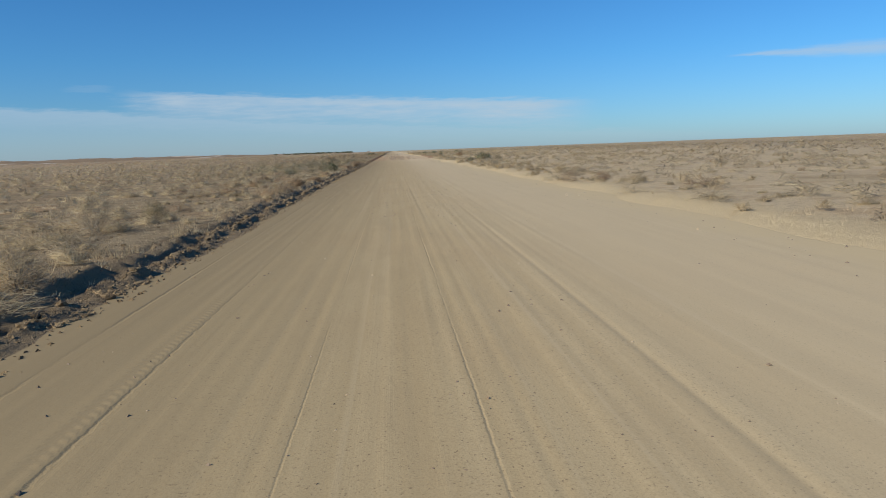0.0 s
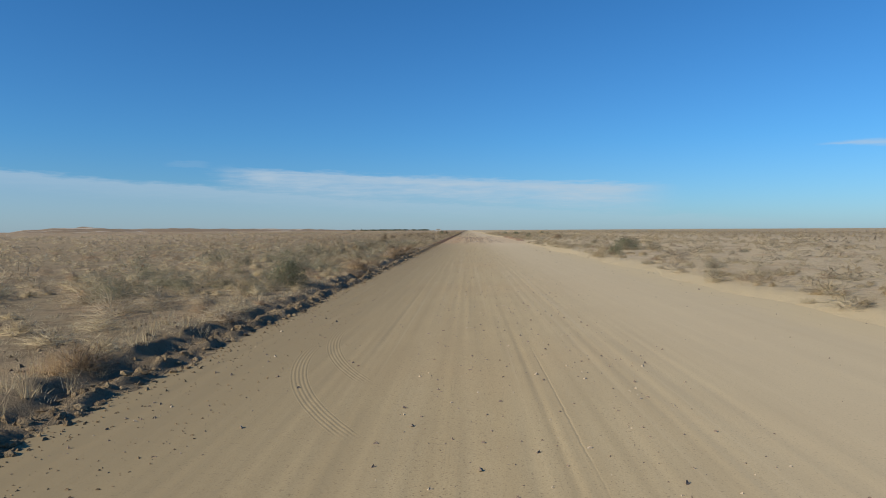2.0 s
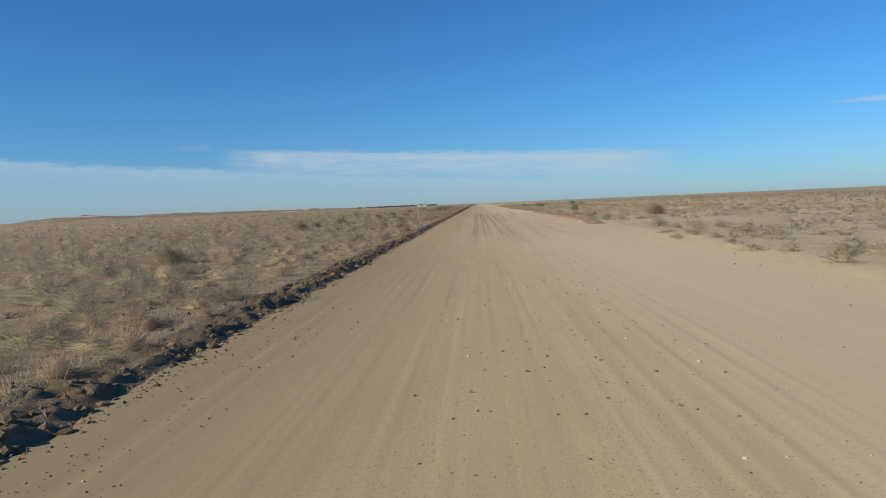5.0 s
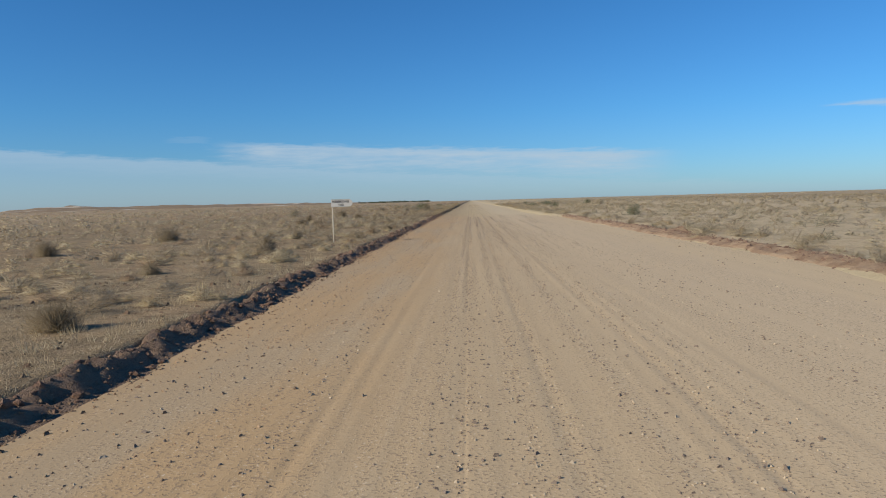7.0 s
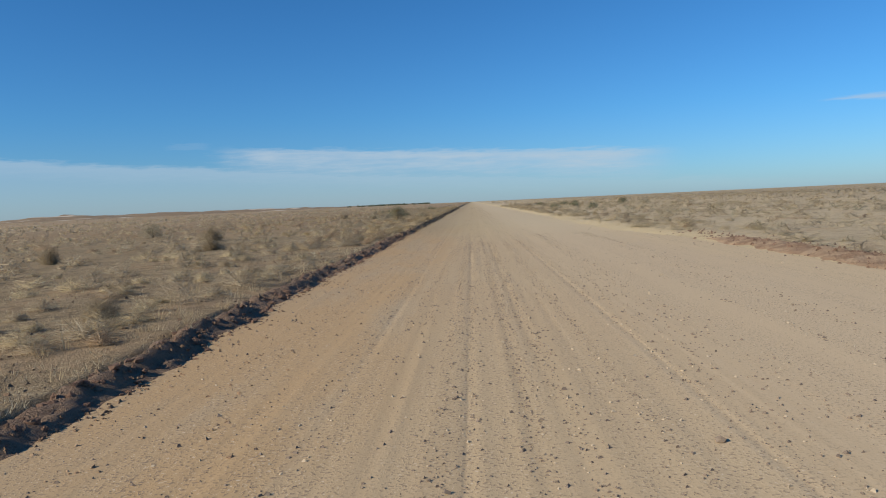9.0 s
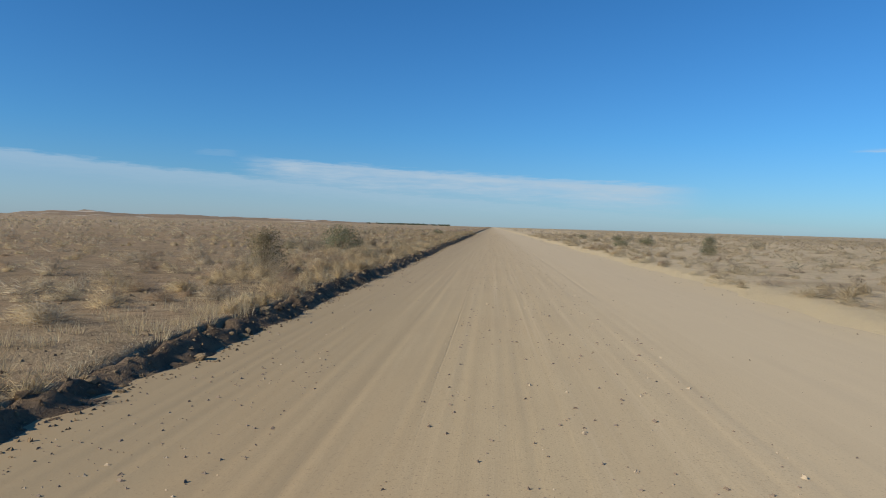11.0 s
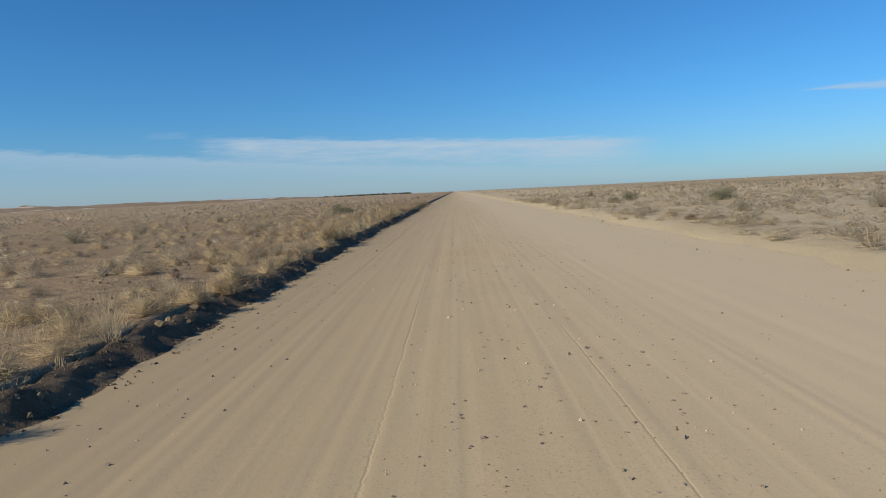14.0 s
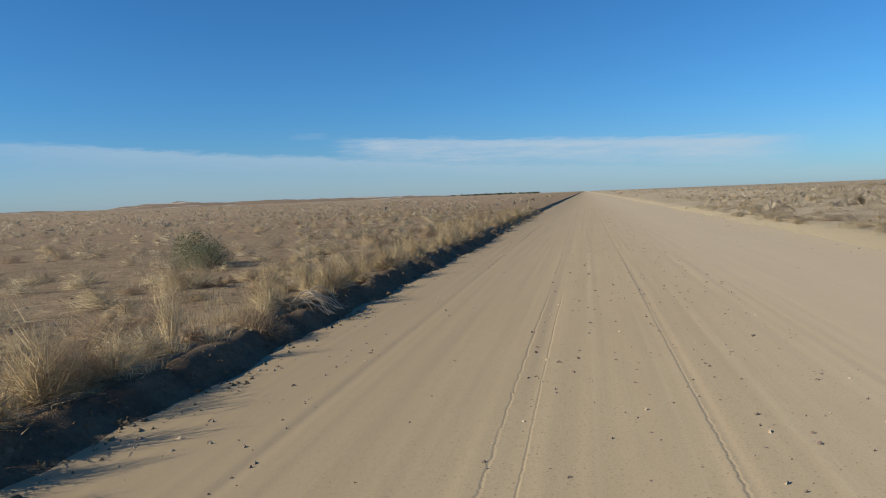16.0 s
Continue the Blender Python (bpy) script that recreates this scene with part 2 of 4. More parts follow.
def soil_material():
    m, n = material("plain_soil")
    v, xyz = place(n)
    big = n.noise(v, 0.035, 5.0, 0.6)
    mid = n.noise(v, 0.5, 6.0, 0.65)
    small = n.noise(v, 5.0, 5.0, 0.7)
    base = n.mix(n.step(mid, 0.35, 0.65), (0.25, 0.195, 0.118, 1), (0.37, 0.29, 0.175, 1))
    base = n.mix(n.math("MULTIPLY", n.step(big, 0.45, 0.62), 0.5), base, (0.35, 0.255, 0.15, 1))
    base = n.mix(n.math("MULTIPLY", n.step(small, 0.5, 0.72), 0.5), base, (0.18, 0.14, 0.088, 1))
    # bare browner ground about the side track
    bare = n.math("MULTIPLY", n.math("MULTIPLY", n.step(xyz[1], 140.0, 160.0), n.step(xyz[1], 262.0, 235.0)), n.step(xyz[0], 2.0, 0.0))
    base = n.mix(n.math("MULTIPLY", bare, 0.36), base, (0.29, 0.205, 0.12, 1))
    late = n.math("MULTIPLY", n.step(xyz[1], 250.0, 285.0), n.step(xyz[0], 2.0, 0.0))
    base = n.mix(n.math("MULTIPLY", late, 0.62), base, (0.30, 0.205, 0.12, 1))
    east = n.math("MULTIPLY", n.math("MULTIPLY", n.step(xyz[0], 6.0, 9.0), n.step(xyz[0], 150.0, 40.0)), n.step(n.noise(v, 0.12, 4.0), 0.2, 0.45))
    base = n.mix(n.math("MULTIPLY", east, 0.9), base, (0.60, 0.485, 0.315, 1))
    litter = n.noise(v, 8.0, 5.0, 0.8)
    flake = n.noise(scaled(n, xyz, 16.0, 11.0, 16.0), 1.0, 3.0, 0.7)
    base = n.mix(n.math("MULTIPLY", n.step(litter, 0.53, 0.63), 0.45), base, (0.18, 0.13, 0.08, 1))
    base = n.mix(n.math("MULTIPLY", n.step(flake, 0.56, 0.66), 0.6), base, (0.53, 0.435, 0.285, 1))
    base = n.mix(n.math("MULTIPLY", n.step(n.noise(v, 0.28, 5.0, 0.65), 0.52, 0.62), 0.4), base, (0.42, 0.285, 0.165, 1))
    clump = n.noise(v, 2.3, 6.0, 0.75)
    base = n.mix(n.math("MULTIPLY", n.step(clump, 0.50, 0.60), n.step(xyz[0], 10.0, 2.0, 0.25, 0.62)), base, (0.17, 0.125, 0.078, 1))
    base = n.mix(n.math("MULTIPLY", n.step(clump, 0.43, 0.33), 0.55), base, (0.52, 0.42, 0.265, 1))
    # far off: flecks of low greyish scrub, and soil paled to paint aerial haze
    speck = n.noise(scaled(n, xyz, 0.35, 0.12), 1.0, 6.0, 0.75)
    base = n.mix(n.math("MULTIPLY", n.step(speck, 0.47, 0.66), 0.22), base, (0.29, 0.23, 0.15, 1))
    base = n.mix(n.step(n.math("ABSOLUTE", xyz[0]), 25.0, 120.0, 0.0, 0.5), base, (0.43, 0.345, 0.23, 1))
    brown = n.math("MULTIPLY", n.step(xyz[1], 330.0, 480.0), n.step(xyz[0], -8.0, -30.0))
    base = n.mix(n.math("MULTIPLY", brown, 0.65), base, (0.36, 0.262, 0.165, 1))
    # loose yellowish sand along the eastern verge
    verge = n.math("ADD", xyz[0], n.math("MULTIPLY", n.noise(v, 0.5, 5.0, 0.65), 3.0))
    base = n.mix(n.math("MULTIPLY", n.step(xyz[0], 4.0, 6.0), n.step(verge, 13.0, 10.6, 0.0, 0.9)), base, (0.63, 0.505, 0.305, 1))
    high = n.math("ADD", n.math("MULTIPLY", small, 0.6), n.noise(v, 22.0, 3.0, 0.7))
    finish(n, base, 0.95, n.math("ADD", high, n.math("MULTIPLY", clump, 1.2)), 0.8, 0.07, spec=0.1)
    return m


def clod_material(name, dark, light, redden=0.6):
    m, n = material(name)
    v, xyz = place(n)
    mid = n.noise(v, 1.2, 5.0, 0.65)
    small = n.noise(v, 14.0, 5.0, 0.7)
    base = n.mix(n.step(mid, 0.35, 0.65), (*dark, 1), (*light, 1))
    red = n.math("MULTIPLY", n.step(xyz[1], 140.0, 165.0), n.step(xyz[1], 275.0, 235.0))
    base = n.mix(n.math("MULTIPLY", red, redden), base, (0.25, 0.16, 0.115, 1))
    base = n.mix(n.math("MULTIPLY", n.step(small, 0.5, 0.75), 0.5), base, (dark[0] * 0.55, dark[1] * 0.55, dark[2] * 0.55, 1))
    finish(n, base, 0.95, n.math("ADD", small, n.noise(v, 45.0, 3.0, 0.7)), 0.9, 0.045, spec=0.1)
    return m


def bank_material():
    """Freshly cut earth darkened to paint in shade, flecked with pale crumbs and small stones."""
    m, n = material("shade_darkened_earth")
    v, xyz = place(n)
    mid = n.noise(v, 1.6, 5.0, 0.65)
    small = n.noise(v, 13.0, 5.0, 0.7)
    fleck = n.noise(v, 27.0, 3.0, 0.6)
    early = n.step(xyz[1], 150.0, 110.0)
    # base kept dark: the roadside face's shade is put into the colour
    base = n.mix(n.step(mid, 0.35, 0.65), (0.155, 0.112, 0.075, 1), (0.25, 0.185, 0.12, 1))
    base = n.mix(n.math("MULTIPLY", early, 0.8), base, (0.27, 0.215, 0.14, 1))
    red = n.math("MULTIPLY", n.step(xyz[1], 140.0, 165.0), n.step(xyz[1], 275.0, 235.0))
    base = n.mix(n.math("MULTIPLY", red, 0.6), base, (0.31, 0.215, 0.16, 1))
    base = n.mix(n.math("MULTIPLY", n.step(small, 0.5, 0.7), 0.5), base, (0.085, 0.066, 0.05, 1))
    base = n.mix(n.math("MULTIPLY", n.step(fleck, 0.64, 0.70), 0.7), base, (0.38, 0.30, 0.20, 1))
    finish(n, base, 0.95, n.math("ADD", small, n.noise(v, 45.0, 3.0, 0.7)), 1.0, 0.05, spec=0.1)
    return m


def island_material(name, *stops, rough=0.85, translucent=0.36):
    """Leaves and blades: the colour varies from piece to piece and slowly over the plain."""
    m, n = material(name)
    geo = n.tree.nodes.new("ShaderNodeNewGeometry")
    patch = n.noise(geo.outputs["Position"], 1.1, 3.0)
    f = n.math("ADD", n.math("MULTIPLY_ADD", geo.outputs["Random Per Island"], 0.38, 0.12), n.math("MULTIPLY", n.step(patch, 0.3, 0.7), 0.50))
    col = n.ramp(f, *stops)
    tuft = n.noise(geo.outputs["Position"], 28.0, 4.0, 0.7)
    low = n.add("ShaderNodeHueSaturation", Color=col, Value=0.78)
    col = n.mix(n.step(tuft, 0.62, 0.38), col, low)
    p = n.tree.nodes.new("ShaderNodeBsdfPrincipled")
    n.put(col, p.inputs["Base Color"]), n.put(rough, p.inputs["Roughness"]), n.put(0.15, p.inputs["Specular IOR Level"])
    tr = n.add("ShaderNodeBsdfTranslucent", Color=col)
    out = n.add("ShaderNodeMixShader", i0=translucent, i1=p.outputs[0], i2=tr)
    n.put(out, n.tree.nodes.new("ShaderNodeOutputMaterial").inputs[0])
    return m


def plain_material(name, colour, rough=0.5, metallic=0.0, wear=0.3, scale=20.0):
    m, n = material(name)
    v, xyz = place(n)
    k = n.noise(v, scale, 5.0, 0.7)
    dirty = n.noise(v, scale * 0.2, 4.0, 0.6)
    col = n.mix(n.math("MULTIPLY", n.step(k, 0.45, 0.75), wear), (*colour, 1), (colour[0] * 0.5, colour[1] * 0.45, colour[2] * 0.35, 1))
    col = n.mix(n.math("MULTIPLY", n.step(dirty, 0.5, 0.7), wear * 0.6), col, (0.36, 0.27, 0.17, 1))
    finish(n, col, rough, k, 0.15, 0.005, metallic, 0.4)
    return m


ROAD = road_material()
SOIL = soil_material()
CLOD = clod_material("turned_earth", (0.15, 0.11, 0.07), (0.34, 0.26, 0.16))
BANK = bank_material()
BERM = clod_material("red_graded_earth", (0.30, 0.195, 0.125), (0.48, 0.345, 0.225), 0.0)
RED_CLOD = clod_material("red_turned_earth", (0.12, 0.075, 0.055), (0.27, 0.17, 0.115))
STRAW = island_material("straw_blades", (0.0, (0.40, 0.325, 0.205)), (0.5, (0.60, 0.495, 0.325)), (1.0, (0.73, 0.64, 0.44)))
GOLD = island_material("golden_blades", (0.0, (0.38, 0.285, 0.165)), (0.5, (0.60, 0.475, 0.29)), (1.0, (0.74, 0.61, 0.40)))
GREY = island_material("grey_scrub_twigs", (0.0, (0.31, 0.25, 0.17)), (0.5, (0.49, 0.405, 0.285)), (1.0, (0.62, 0.53, 0.39)))
BUSH = island_material("tussock_twigs", (0.0, (0.20, 0.16, 0.105)), (0.5, (0.33, 0.27, 0.185)), (1.0, (0.45, 0.38, 0.27)))
RUST = island_material("rusty_scrub_twigs", (0.0, (0.28, 0.20, 0.13)), (0.5, (0.45, 0.335, 0.225)), (1.0, (0.57, 0.44, 0.305)))
DRY_BUSH = island_material("dead_twigs", (0.0, (0.27, 0.195, 0.125)), (0.5, (0.45, 0.34, 0.225)), (1.0, (0.58, 0.455, 0.315)))
LEAF = island_material("green_grey_leaves", (0.0, (0.095, 0.115, 0.062)), (0.5, (0.20, 0.225, 0.13)), (1.0, (0.35, 0.37, 0.235)))
SALT = island_material("saltbush_leaves", (0.0, (0.176, 0.170, 0.108)), (0.5, (0.325, 0.305, 0.205)), (1.0, (0.50, 0.47, 0.335)))
OLIVE = island_material("olive_brown_leaves", (0.0, (0.14, 0.12, 0.068)), (0.5, (0.27, 0.232, 0.135)), (1.0, (0.40, 0.345, 0.21)))
TWIG = plain_material("dry_twig", (0.16, 0.11, 0.07), 0.9, 0.0, 0.3, 30.0)
ROOT = plain_material("bleached_root", (0.46, 0.38, 0.28), 0.85, 0.0, 0.4, 30.0)
STONE = plain_material("ironstone", (0.19, 0.145, 0.108), 0.7, 0.0, 0.4, 40.0)
PALE = plain_material("pale_stone", (0.42, 0.34, 0.24), 0.85, 0.0, 0.3, 40.0)
# leaf colours lightened to paint in aerial haze
FARWOOD = island_material("far_trees", (0.0, (0.076, 0.097, 0.065)), (1.0, (0.162, 0.173, 0.108)))
PAINT = plain_material("weathered_white_paint", (0.46, 0.45, 0.43), 0.6, 0.0, 0.25, 18.0)
LETTER = plain_material("black_letter_paint", (0.03, 0.03, 0.03), 0.6, 0.0, 0.1, 18.0)
POST = plain_material("galvanised_post", (0.50, 0.45, 0.36), 0.6, 0.15, 0.25, 25.0)
EDGE = plain_material("grey_green_edge", (0.16, 0.18, 0.14), 0.6, 0.0, 0.2, 18.0)


# ---------------------------------------------------------------- tools for meshes
def vnoise(x, y, seed=0):
    """Smooth value noise, 0 to 1, on arrays."""
    x, y = np.broadcast_arrays(np.asarray(x, float), np.asarray(y, float))
    xi, yi = np.floor(x).astype(np.int64), np.floor(y).astype(np.int64)
    fx, fy = x - xi, y - yi
    fx, fy = fx * fx * (3 - 2 * fx), fy * fy * (3 - 2 * fy)

    def h(a, b):
        k = (a * 374761393 + b * 668265263 + seed * 974634777) & 0xFFFFFFFF
        k = ((k ^ (k >> 13)) * 1274126177) & 0xFFFFFFFF
        return ((k ^ (k >> 16)) & 0xFFFF) / 65535.0

    return (h(xi, yi) * (1 - fx) + h(xi + 1, yi) * fx) * (1 - fy) + (h(xi, yi + 1) * (1 - fx) + h(xi + 1, yi + 1) * fx) * fy


def fnoise(x, y, seed=0, octaves=3):
    t, a, s = 0.0, 1.0, 0.0
    for k in range(octaves):
        t, s, a = t + a * vnoise(np.asarray(x) * 2 ** k, np.asarray(y) * 2 ** k, seed + k), s + a, a * 0.5
    return t / s


def mesh_from(name, verts, faces, mat, smooth=False, normals=None):
    """A mesh from arrays: verts n x 3, faces m x 3 or m x 4."""
    me = bpy.data.meshes.new(name)
    verts, faces = np.asarray(verts, np.float32), np.asarray(faces, np.int32)
    k = faces.shape[1]
    me.vertices.add(len(verts)), me.loops.add(faces.size), me.polygons.add(len(faces))
    me.vertices.foreach_set("co", verts.ravel())
    me.loops.foreach_set("vertex_index", faces.ravel())
    me.polygons.foreach_set("loop_start", np.arange(0, faces.size, k, dtype=np.int32))
    me.polygons.foreach_set("use_smooth", np.full(len(faces), smooth or normals is not None))
    me.materials.append(mat)
    me.update(calc_edges=True)
    if normals is not None:
        me.normals_split_custom_set_from_vertices(np.asarray(normals, np.float32))
    return me


def sheet(name, xs, ys, z, mat, soft=True):
    """A height field over the grid xs, ys."""
    nx, ny = len(xs), len(ys)
    X, Y = np.meshgrid(xs, ys)
    i = np.arange(nx * ny).reshape(ny, nx)
    f = np.stack([i[:-1, :-1], i[:-1, 1:], i[1:, 1:], i[1:, :-1]], -1).reshape(-1, 4)
    return new(name, mesh_from(name, np.stack([X, Y, z(X, Y)], -1).reshape(-1, 3), f, mat, soft))


def part(name, bm, mat, parent=None, label=""):
    me = bpy.data.meshes.new(name)
    bm.to_mesh(me)
    bm.free()
    me.materials.append(mat)
    ob = new(name, me)
    ob.parent = parent
    return tagged(ob, label)


# ---------------------------------------------------------------- ground, road and the turned-up edges
END = 450.0


def left_edge(y):
    """x of the foot of the turned-up bank."""
    return -4.35 + 0.35 * (fnoise(y * 0.05, 0.5, 11) - 0.5) + 0.26 * (vnoise(y * 0.6, 3.5, 12) - 0.5) + 0.16 * (vnoise(y * 1.9, 5.5, 16) - 0.5)


def smooth(v, a, b):
    t = np.clip((v - a) / (b - a), 0, 1)
    return t * t * (3 - 2 * t)


def right_edge(y):
    side = np.exp(-((np.asarray(y) - 166.0) / 6.0) ** 2) * 16.0
    return 8.1 + 1.3 * (fnoise(y * 0.04, 9.5, 13) - 0.5) + 0.6 * (vnoise(y * 0.35, 7.5, 14) - 0.5) + side + 1.7 * smooth(np.asarray(y), 172, 188) * (1 - smooth(np.asarray(y), 240, 252))


def bank_height(y):
    return 0.15 - 0.015 * smooth(y, 130, 165) + 0.075 * smooth(y, 258, 285) + 0.05 * smooth(y, 335, 360) + 0.07 * (vnoise(y * 0.45, 1.5, 15) - 0.5)


def ground_z(X, Y):
    bumps = 0.16 * (fnoise(X * 0.22, Y * 0.22, 21) - 0.5) + 0.05 * (fnoise(X * 1.4, Y * 1.4, 22) - 0.5)
    near = smooth(2600 - np.hypot(X, Y), 0, 2200)
    left, right = left_edge(Y) - X, X - right_edge(Y)
    z = np.where(X < 2, -0.14 + (0.14 + bank_height(Y) * 0.98 + bumps * near) * smooth(left, 0.26 + 0.35 * (1 - smooth(Y, 95, 150)), 0.50 + 0.6 * (1 - smooth(Y, 95, 150))),
                 -0.10 + (0.16 + bumps * near) * smooth(right, -0.4, 1.6) + 0.13 * near * (fnoise(X * 0.8, Y * 0.45, 23) - 0.5) * smooth(right, -1.2, 0.2))
    # a shallow hollow about the signpost
    return z - 0.17 * np.exp(-((X + 7.2) / 1.3) ** 2 - ((Y - 198.6) / 2.2) ** 2)


def stretch(*runs):
    """Grid lines: (from, to, step) one after another."""
    out = [np.arange(a, b, s) for a, b, s in runs]
    return np.unique(np.round(np.concatenate(out), 4))


def build_ground():
    xs = np.r_[-4600, -3000, -1900, -1200, -800, -500, -320, -200, -130, -90, stretch((-60, -20, 2.0), (-20, -8, 0.8), (-8, -6, 0.4), (-6, -4.0, 0.15), (-4, 7, 1.6), (7, 10.5, 0.25), (10.5, 30, 0.9), (30, 61, 2.5)), 90, 130, 200, 320, 500, 800, 1200, 1900, 3000, 4600]
    ys = np.r_[-300, -100, -40, stretch((-12, END, 1.25), (END, 560, 2.5), (560, 1001, 20.0)), 1300, 1800, 2500, 3400, 4600]
    tagged(sheet("ground", xs, ys, ground_z, SOIL), "sandy arid plain with pale soil and sparse scrub", "ground", kind="structure")


# centre, half width, depth, first and last y of wheel marks and grader lines
RUTS = ((-2.42, 0.04, 0.009, -20, 24), (0.88, 0.04, 0.005, -20, 70), (2.3, 0.05, 0.006, -20, 30), (-1.55, 0.04, 0.005, 50, 96), (2.1, 0.05, 0.005, 56, 118), (-0.1, 0.06, 0.009, 140, 262), (2.15, 0.06, 0.007, 150, 262),
        (-1.5, 0.06, 0.006, 160, 310), (0.75, 0.07, 0.008, 150, 255), (3.2, 0.06, 0.005, 272, 340), (1.1, 0.05, 0.008, 350, 450), (-2.6, 0.07, 0.007, 310, 450), (-0.6, 0.14, 0.006, 330, 450))


def road_z(X, Y):
    crown = -0.0012 * (X - 1.8) ** 2
    ruts = 0.0 * X
    for k, (c, wide, deep, y0, y1) in enumerate(RUTS):
        line = c + 0.16 * (fnoise(Y * 0.022, k + 0.5, 31) - 0.5)
        on = smooth(Y, y0, y0 + 12) * (1 - smooth(Y, y1 - 14, y1)) * (0.35 + 0.65 * smooth(vnoise(Y * 0.12, k + 0.5, 33), 0.2, 0.6))
        d = (X - line) / wide
        ruts = ruts + on * deep * (0.10 * np.exp(-((d - 1.9) / 0.9) ** 2) + 0.15 * np.exp(-((d + 1.9) / 0.9) ** 2) - np.exp(-d * d))
    swell = 0.03 * (fnoise(X * 0.3, Y * 0.05, 34) - 0.5) + 0.012 * (fnoise(X * 4.0, Y * 0.5, 35) - 0.5) + 0.006 * (vnoise(X * 9.0, Y * 0.12, 38) - 0.5)
    return crown + ruts + swell


def build_road():
    xs = np.r_[stretch((-4.9, -3.75, 0.07), (-3.75, 3.4, 0.03), (3.4, 8.0, 0.12), (8.0, 12.1, 0.4)), stretch((13, 40.1, 1.5))]
    ys = np.r_[-300, -100, -40, stretch((-12, 60, 1.4), (60, END, 2.0), (END, 560, 2.5), (560, 1001, 20.0)), 1300, 1800, 2500, 3400, 4600]
    tagged(sheet("road", xs, ys, lambda X, Y: road_z(X, Y) - 0.25 * smooth(X, right_edge(Y) + 0.6, right_edge(Y) + 2.5), ROAD), "wide graded dirt road of pale sand with wheel tracks", "road", kind="structure")


build_ground()
build_road()


def windrow_z(X, Y):
    """A sloping face of clods towards the road; the first stretch is low, with two broken rows of lumps and a flat
    strip between.
    """
    early = 1 - smooth(Y, 95, 150)
    d = left_edge(Y) - X + 0.34 * (fnoise(Y * 0.9, X * 0.4, 45) - 0.5) + 0.10 * (vnoise(Y * 4.5, X * 4.0, 47) - 0.5)
    h = bank_height(Y) * (0.82 + 0.36 * smooth(fnoise(X * 1.1, Y * 1.3, 41), 0.25, 0.75))
    face = smooth(d, -0.20, 0.38) * (1 - early) + early * smooth(d, -0.25, 0.9) * 0.85
    row = lambda seed, speed: smooth(fnoise(Y * speed, 2.5, seed), 0.42, 0.62)
    ridge = early * (0.12 * row(44, 1.5) * np.exp(-((d - 0.12) / 0.10) ** 2) - 0.06 * np.exp(-((d - 0.42) / 0.15) ** 2) + 0.085 * row(46, 1.2) * np.exp(-((d - 0.78) / 0.11) ** 2))
    late = smooth(Y, 296, 320)
    rough = (0.17 - 0.06 * late) * (fnoise(X * 3.2, Y * 3.0, 42) - 0.5) + (0.13 - 0.05 * late) * (vnoise(X * 8.0, Y * 7.0, 43) - 0.5)
    back = smooth(d, 0.36 + 0.60 * early, 0.70 + 0.60 * early)
    return -0.05 + face * (h + 0.05) + ridge + rough * (1 - 0.35 * early) * smooth(d, -0.14, 0.1) * (1 - back) - 0.45 * back


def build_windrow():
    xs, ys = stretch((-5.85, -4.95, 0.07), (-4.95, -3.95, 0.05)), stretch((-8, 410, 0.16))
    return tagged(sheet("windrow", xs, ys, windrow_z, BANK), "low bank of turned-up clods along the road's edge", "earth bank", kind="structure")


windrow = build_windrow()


def surface_z(x, y):
    """The top of ground and bank together."""
    near = (x < -4.0) & (x > -6.0)
    return np.where(near, np.maximum(ground_z(x, y), windrow_z(np.clip(x, -5.8, -3.95), y)), ground_z(x, y))


def berm_z(X, Y):
    """A low red berm on the eastern edge, with one heap on it."""
    mid = 10.6 - 1.0 * (1 - smooth(Y, 173, 188)) + 0.5 * (fnoise(Y * 0.12, 2.5, 48) - 0.5)
    ends = smooth(Y, 171, 174) * (1 - smooth(Y, 236, 247))
    low = 0.11 * np.exp(-((X - mid) / 0.42) ** 2) * (0.35 + 0.9 * fnoise(Y * 0.5, X * 0.5, 49))
    heap = 0.26 * np.exp(-((X - 11.2) / 0.42) ** 2 - ((Y - 200.5) / 0.7) ** 2)
    rough = 0.10 * (fnoise(X * 2.6, Y * 2.2, 50) - 0.5) + 0.07 * (vnoise(X * 7.0, Y * 6.0, 52) - 0.5)
    rim = smooth(np.abs(X - mid) + 0.5 * (fnoise(Y * 0.7, X * 0.3, 53) - 0.5), 1.2, 0.6)
    return 0.02 + (low + rough * rim) * ends + heap - 0.25 * (1 - rim) - 0.12 * (1 - ends)


tagged(sheet("berm", stretch((8.4, 12.01, 0.10)), stretch((169, 249, 0.14)), berm_z, BERM), "low red-brown berm of graded earth on the road's edge", "earth bank", kind="structure")


